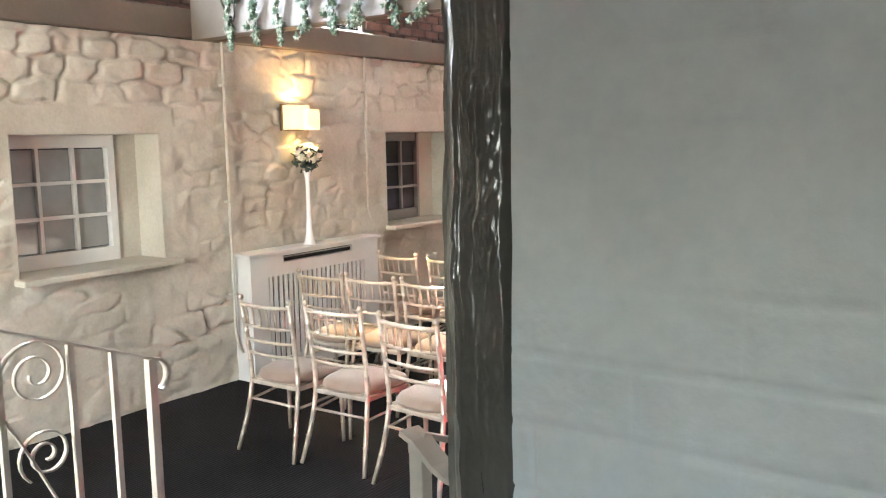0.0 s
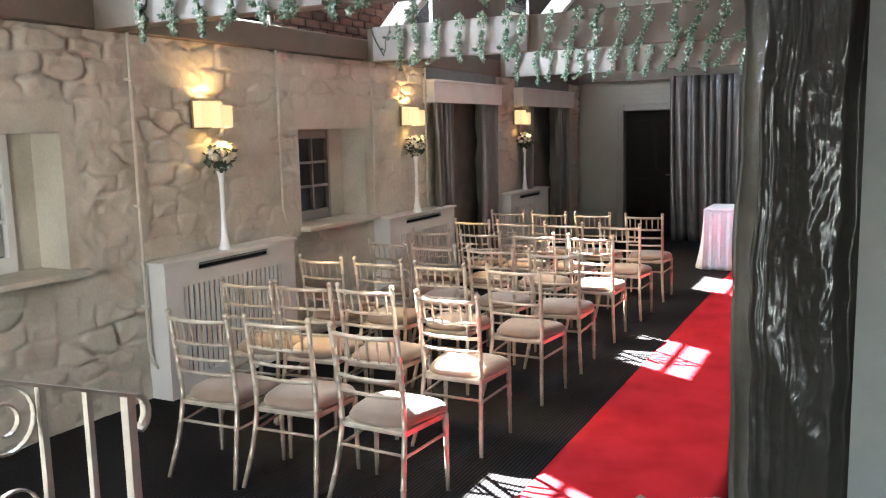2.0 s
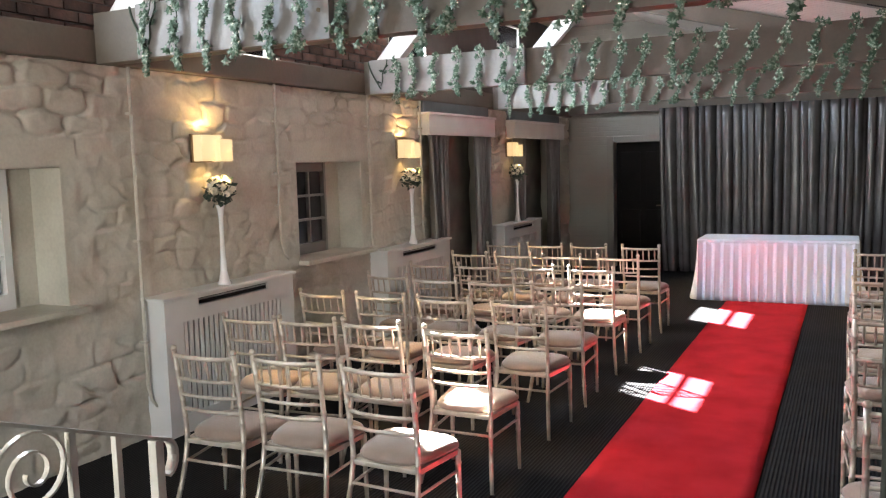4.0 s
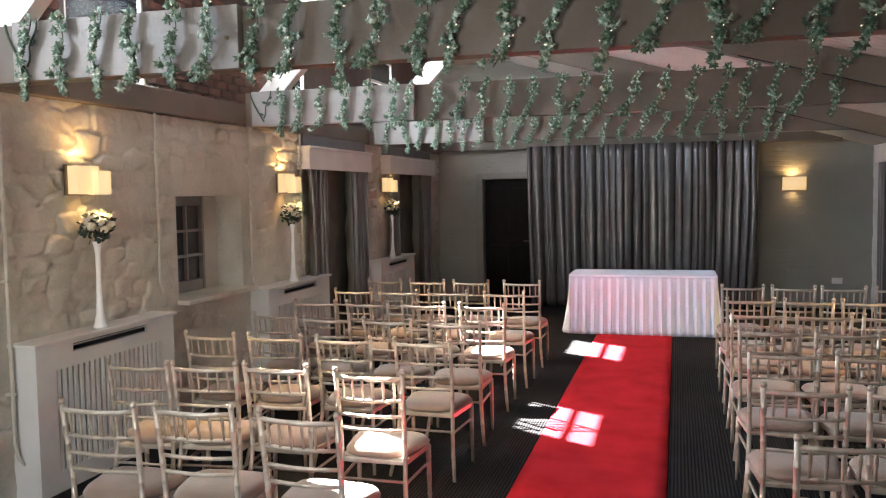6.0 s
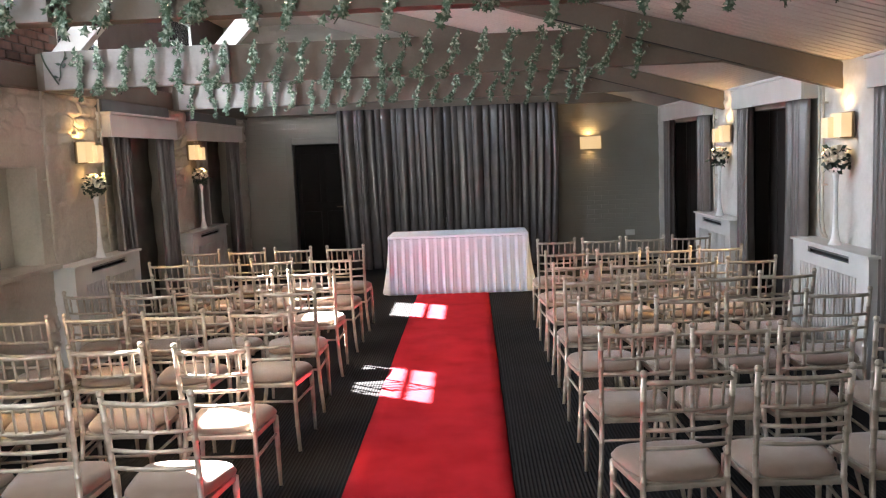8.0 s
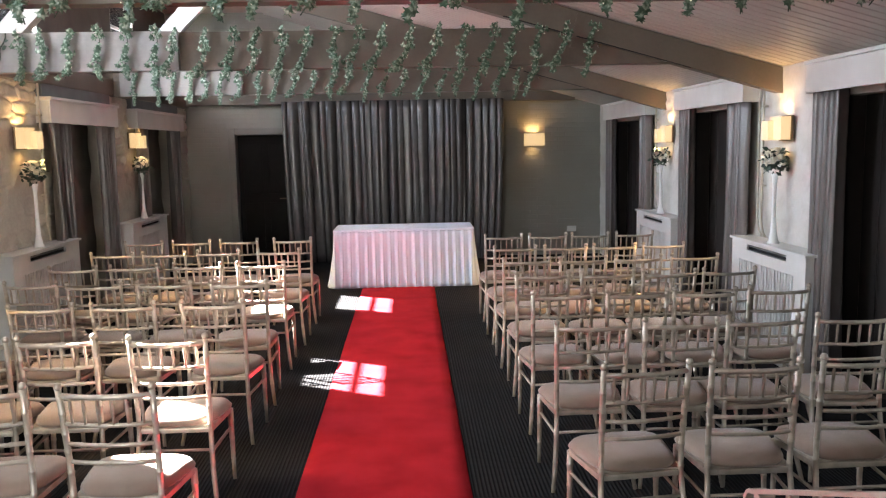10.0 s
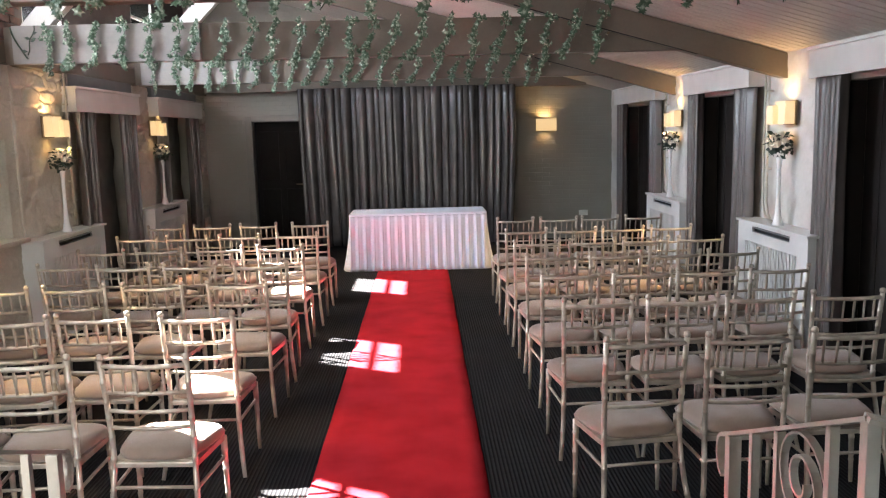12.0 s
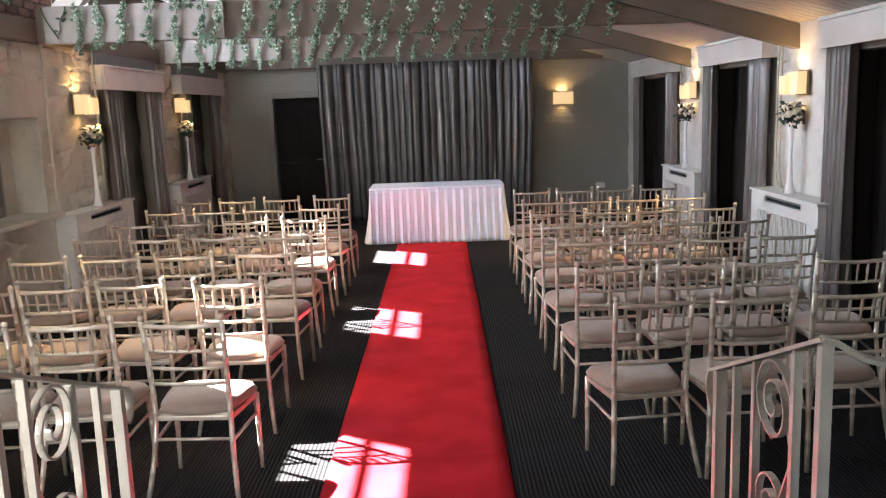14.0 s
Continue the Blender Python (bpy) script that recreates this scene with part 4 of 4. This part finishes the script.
    for z, shrink in ((0.424, 0.985), (0.4145, 0.93)):
        low = bmesh.ops.extrude_edge_only(bm, edges=ring)
        ring = [g for g in low["geom"] if isinstance(g, bmesh.types.BMEdge)]
        for v in (g for g in low["geom"] if isinstance(g, bmesh.types.BMVert)):
            v.co = Vector((v.co.x * shrink, 0.243 + (v.co.y - 0.243) * shrink, z))
    for f in bm.faces:
        f.smooth = True
    part("cushion", bm, M_CUSHION, c, "taupe velour seat cushion")
    return c


COLS_L = (-1.88, -2.42, -2.92, -3.40)
COLS_R = (0.30, 0.76, 1.21, 1.67)
ROWS_L = (4.24, 5.11, 6.06, 6.92, 7.82, 8.69, 9.66)
ROWS_R = (4.32, 5.20, 6.08, 6.88, 7.68, 8.51, 9.52)
# chairs of the nearest rows, moved and turned by those who sat in them
MOVED = {(0, 0): (-1.882, 4.225, -3), (0, 1): (-2.41, 4.25, 3), (0, 2): (-2.87, 4.19, 2), (1, 0): (-1.884, 5.097, 0), (1, 1): (-2.456, 5.15, 0), (1, 2): (-2.879, 5.109, 5),
         (1, 3): (-3.28, 5.06, 2), (3, 0): (-1.872, 6.844, 4), (3, 3): (-3.402, 7.02, -4)}
MOVED_R = {(0, 0): (0.326, 4.318, 7), (0, 1): (0.794, 4.324, 0), (0, 2): (1.29, 4.36, 1), (2, 2): (1.19, 6.06, -5)}
chair = banquet_chair()
seats = random.Random(12)
spots = []
for rows, cols, moved in ((ROWS_L, COLS_L, MOVED), (ROWS_R, COLS_R, MOVED_R)):
    for r, y in enumerate(rows):
        for k, x in enumerate(cols):
            if r == 0 and k == 3:
                continue
            place_of = (x + seats.uniform(-0.012, 0.012), y + seats.uniform(-0.02, 0.02), seats.uniform(-2.5, 2.5))
            spots.append(moved.get((r, k), place_of))
chair.matrix_basis = pose(spots[0][0], spots[0][1], 0.0, 0, 0, spots[0][2])
for x, y, turn in spots[1:]:
    copy_thing(chair, pose(x, y, 0.0, 0, 0, turn))


# ---- stair railings ----
def spiral(centre, r0, r1, start, turns, x, n=30):
    return [(x, centre[0] + (r0 + (r1 - r0) * k / n) * math.cos(start + turns * 2 * math.pi * k / n), centre[1] + (r0 + (r1 - r0) * k / n) * math.sin(start + turns * 2 * math.pi * k / n)) for k in range(n + 1)]


def railing(x, uprights, high, slope, back_y, ends=False):
    """Sloping flat handrail over a front post, two bars, a scrolled bay and a rear post; uprights run from the front to the back."""
    r = thing("stair_railing", "painted wrought iron stair railing with flat bars and scrolls", "railing", "stair railings")
    top = lambda y: high + slope * (2.50 - y)  # noqa: E731
    front = uprights[0] + 0.022
    pts = [(x, back_y, top(back_y)), (x, 2.2, top(2.2)), (x, front, top(front))]
    pts += [(x, front + 0.036 * math.sin(a), top(front) - 0.048 + 0.048 * math.cos(a)) for a in np.linspace(0.3, 3.0, 9)]
    part("handrail", strap(bmesh.new(), pts, 0.032, 0.008, (1, 0, 0)), M_IRON, r)
    for y, w in ((uprights[0], 0.027), (uprights[4], 0.022)):
        part("post", a_box(x - w / 2, x + w / 2, y - w / 2, y + w / 2, 0.0 if y > 2.2 else 0.36, top(y) - 0.003, bevel=0.002), M_IRON, r)
    for y in uprights[1:4]:
        part("bar", a_box(x - 0.0085, x + 0.0085, y - 0.0085, y + 0.0085, 0.18 if y > 1.91 else 0.36, top(y) - 0.003, bevel=0.0015), M_IRON, r)
    bay = uprights[2] - uprights[3]
    mid = (uprights[2] + uprights[3]) / 2
    c = (mid, top(mid) - 0.52 * bay)
    part("scroll", strap(bmesh.new(), spiral(c, 0.52 * bay, 0.016, math.pi + 0.5, -2.1, x, 44), 0.015, 0.005, (1, 0, 0)), M_IRON, r)
    low = (mid + 0.06 * bay, top(mid) - 1.65 * bay)
    part("scroll", strap(bmesh.new(), spiral(low, 0.40 * bay, 0.014, math.pi + 0.9, -1.9, x, 40), 0.015, 0.005, (1, 0, 0)), M_IRON, r)
    part("brace", strap(bmesh.new(), [(x, uprights[3] + 0.008, c[1] - 0.10), (x, mid - 0.02, low[1] - 0.02), (x, uprights[2] - 0.012, low[1] - 0.26)], 0.015, 0.005, (1, 0, 0)), M_IRON, r)
    if ends:
        z = top(back_y)
        part("return_rail", strap(bmesh.new(), [(x - 0.012, back_y + 0.002, z + 0.001), (x + 0.012, back_y - 0.003, z - 0.006), (x + 0.05, back_y - 0.012, z - 0.030), (x + 0.075, back_y - 0.02, z - 0.036), (x + 0.12, back_y - 0.03, z - 0.037)], 0.032, 0.008, (0.25, 1, 0)), M_IRON, r)
    return r


railing(-1.49, (2.484, 2.361, 2.234, 2.036, 1.92), 1.145, 0.39, 1.45)
railing(0.0, (2.403, 2.289, 2.172, 1.974, 1.861), 1.134, 0.413, 1.85, True)


# ---- pipes, socket ----
def wall_pipe(y, z0, z1, kick=0.0, x=XL + 0.05):
    p = thing("wall_pipe", "thin cream painted pipe running up the wall", "pipe", "wall pipes")
    pts = [(x, y, z1), (x, y, z0 + 0.15), (x + 0.01, y + 0.3 * kick, z0 + 0.05), (x + 0.02, y + kick, z0)]
    part("pipe", tube(bmesh.new(), pts, 0.011, 8), M_PIPE, p)
    for z in (z0 + 0.45, (z0 + z1) / 2, z1 - 0.3):
        part("clip", a_box(x - 0.035 if x < 0 else x - 0.014, x + 0.014 if x < 0 else x + 0.035, y - 0.018, y + 0.018, z - 0.008, z + 0.008), M_PIPE, p)


wall_pipe(5.075, 0.22, 2.49, 0.05)
wall_pipe(6.62, 1.05, 2.49, 0.06)
wall_pipe(8.09, 0.98, 2.49)
wall_pipe(9.20, 0.98, 2.49)
wall_pipe(8.30, 0.98, 2.42, -0.06, XR - 0.05)
wall_pipe(8.22, 0.98, 2.42, -0.05, XR - 0.05)
wall_pipe(11.44, 0.98, 2.40, -0.05, XR - 0.05)
sock = thing("wall_socket", "white double socket low on the end wall", "socket")
part("plate", a_box(1.95, 2.10, YB - 0.012, YB - 0.001, 0.38, 0.47, bevel=0.003), M_PLASTIC, sock)
for x in (1.975, 2.045):
    part("switch", a_box(x, x + 0.03, YB - 0.016, YB - 0.0125, 0.41, 0.44), M_PLASTIC, sock)


# ---- ivy garlands ----
def ivy_strand(seed):
    """A strand of ivy with tiny lights; hangs from the origin down against a face that looks to -y."""
    rng = random.Random(seed)
    g = thing("ivy_garland", "hanging strand of green ivy with tiny fairy lights on a beam", "garland", "ivy garlands")
    lean, length = rng.uniform(-0.075, 0.02), rng.uniform(0.36, 0.43)
    path = [(lean * t + 0.020 * math.sin(7 * t + seed), -0.02 - 0.012 * math.sin(5 * t), -length * t) for t in np.linspace(0, 1, 9)]
    stem = part("stem", tube(bmesh.new(), path, 0.003, 5), M_STEM, g)
    bm = bmesh.new()
    for k in range(64):
        t = rng.random()
        q = t * 8
        i = min(int(q), 7)
        p = Vector(path[i]).lerp(Vector(path[i + 1]), q - i)
        a = rng.uniform(0, 2 * math.pi)
        c = p + Vector(((0.03 + 0.03 * math.sin(11 * t + seed)) * math.cos(a) * rng.random(), -0.006 - 0.03 * rng.random(), 0.02 * math.sin(a)))
        n = Vector((rng.uniform(-0.9, 0.9), -1, rng.uniform(-0.4, 0.9))).normalized()
        u = n.cross(Vector((rng.uniform(-0.5, 0.5), 0, 1))).normalized()
        w = n.cross(u)
        s = rng.uniform(0.020, 0.034)
        mid = bm.verts.new(c + 0.004 * n)
        lobes = [(0, -0.5), (0.55, -0.75), (0.45, -0.2), (1.0, 0.05), (0.42, 0.3), (0.0, 1.15), (-0.42, 0.3), (-1.0, 0.05), (-0.45, -0.2), (-0.55, -0.75)]
        ring = [bm.verts.new(c + s * (lx * u + ly * -w) - 0.004 * abs(lx) * n) for lx, ly in lobes]
        for j in range(10):
            bm.faces.new((mid, ring[j], ring[(j + 1) % 10]))
    part("leaves", bm, M_IVY, g)
    for k in range(6):
        t = rng.uniform(0.05, 1)
        i = min(int(t * 8), 7)
        p = Vector(path[i]) + Vector((rng.uniform(-0.03, 0.03), -0.03, 0))
        bm = bmesh.new()
        bmesh.ops.create_icosphere(bm, subdivisions=1, radius=0.0035, matrix=Matrix.Translation(p))
        part("bulb", bm, M_BULB, stem)
    return g


strands = [ivy_strand(k) for k in range(6)]
used = [False] * 6
hang = random.Random(8)
for b, (y, joint, x0) in enumerate(zip(BEAMS, (-2.40, -2.50, -2.62), (-3.62, -3.75, -3.85))):
    x, k = x0, b
    while x < (1.72, 1.0, 0.98)[b]:
        pick = hang.randrange(6)
        face = y if x < joint + 0.02 else y + 0.055
        m = pose(x, face - 0.002, 2.80 + hang.uniform(-0.01, 0.015), 0, hang.uniform(-4, 5) + (8 + 2.5 * (x - joint) if x > joint else 0), 0)
        if used[pick]:
            copy_thing(strands[pick], m)
        else:
            strands[pick].matrix_basis, used[pick] = m, True
        x += hang.uniform(0.185, 0.24)


# loose cable and a bare twig at the stone-wall ends of the tie beams
for y, x, top in ((BEAMS[0], -3.70, 2.78), (BEAMS[1], -3.98, 2.78)):
    arc = [(x - 0.08 + 0.135 * math.sin(q) ** 2 + 0.03 * q, y - 0.012, top - 0.26 * q) for q in np.linspace(0, 1, 8)]
    tagged(part("cable", tube(bmesh.new(), arc, 0.007, 6), M_STEM), "loose dark cable bowed down the end of the beam", "cable", "beam cables")
    g = thing("ivy_twig", "nearly bare dark ivy twig tied to the beam", "garland", "bare twigs")
    line = [(x + 0.12 - 0.075 * q + 0.01 * math.sin(9 * q), y - 0.012, top + 0.01 - 0.24 * q) for q in np.linspace(0, 1, 8)]
    part("stem", tube(bmesh.new(), line, 0.005, 6), M_STEM, g)
    bm = bmesh.new()
    for q, side in ((0.25, 1), (0.42, -1), (0.45, 1), (0.5, 1), (0.85, -1)):
        p = Vector((x + 0.12 - 0.075 * q, y - 0.02, top - 0.24 * q))
        tip = p + Vector((0.05 * side, -0.012, 0.012))
        ring = [bm.verts.new(v) for v in (p, (p + tip) / 2 + Vector((0, 0.004, 0.014)), tip, (p + tip) / 2 + Vector((0, -0.006, -0.014)))]
        bm.faces.new(ring[:3])
        bm.faces.new((ring[0], ring[2], ring[3]))
    part("leaves", bm, M_SPRIG, g)


# ---- bricks of the clerestory wall, nearest stretch ----
rng = random.Random(6)
wall = bpy.data.objects["clerestory_wall"]
blocks = []
for k in range(4):
    bm = a_box(-0.004, 0.016, 0.0, 0.213, 0, 0.064, bevel=0.004)
    for v in bm.verts:
        v.co += 0.0025 * Vector((rng.uniform(-1, 1), rng.uniform(-1, 1), rng.uniform(-1, 1)))
    blocks.append(mesh_of("brick", bm, M_BRICK))
count = 0
for row in range(13):
    z = 2.705 + row * 0.075
    y = 2.6 + 0.11 * (row % 2)
    while y < 8.9 and count < 300:
        if not any(a - 0.225 < y < b + 0.01 and c - 0.07 < z < d for a, b, c, d in CL):
            ob = new("brick", blocks[rng.randrange(4)])
            ob.parent = wall
            ob.matrix_basis = pose(-4.460 + rng.uniform(-0.003, 0.004), y, z)
            count += 1
        y += 0.225
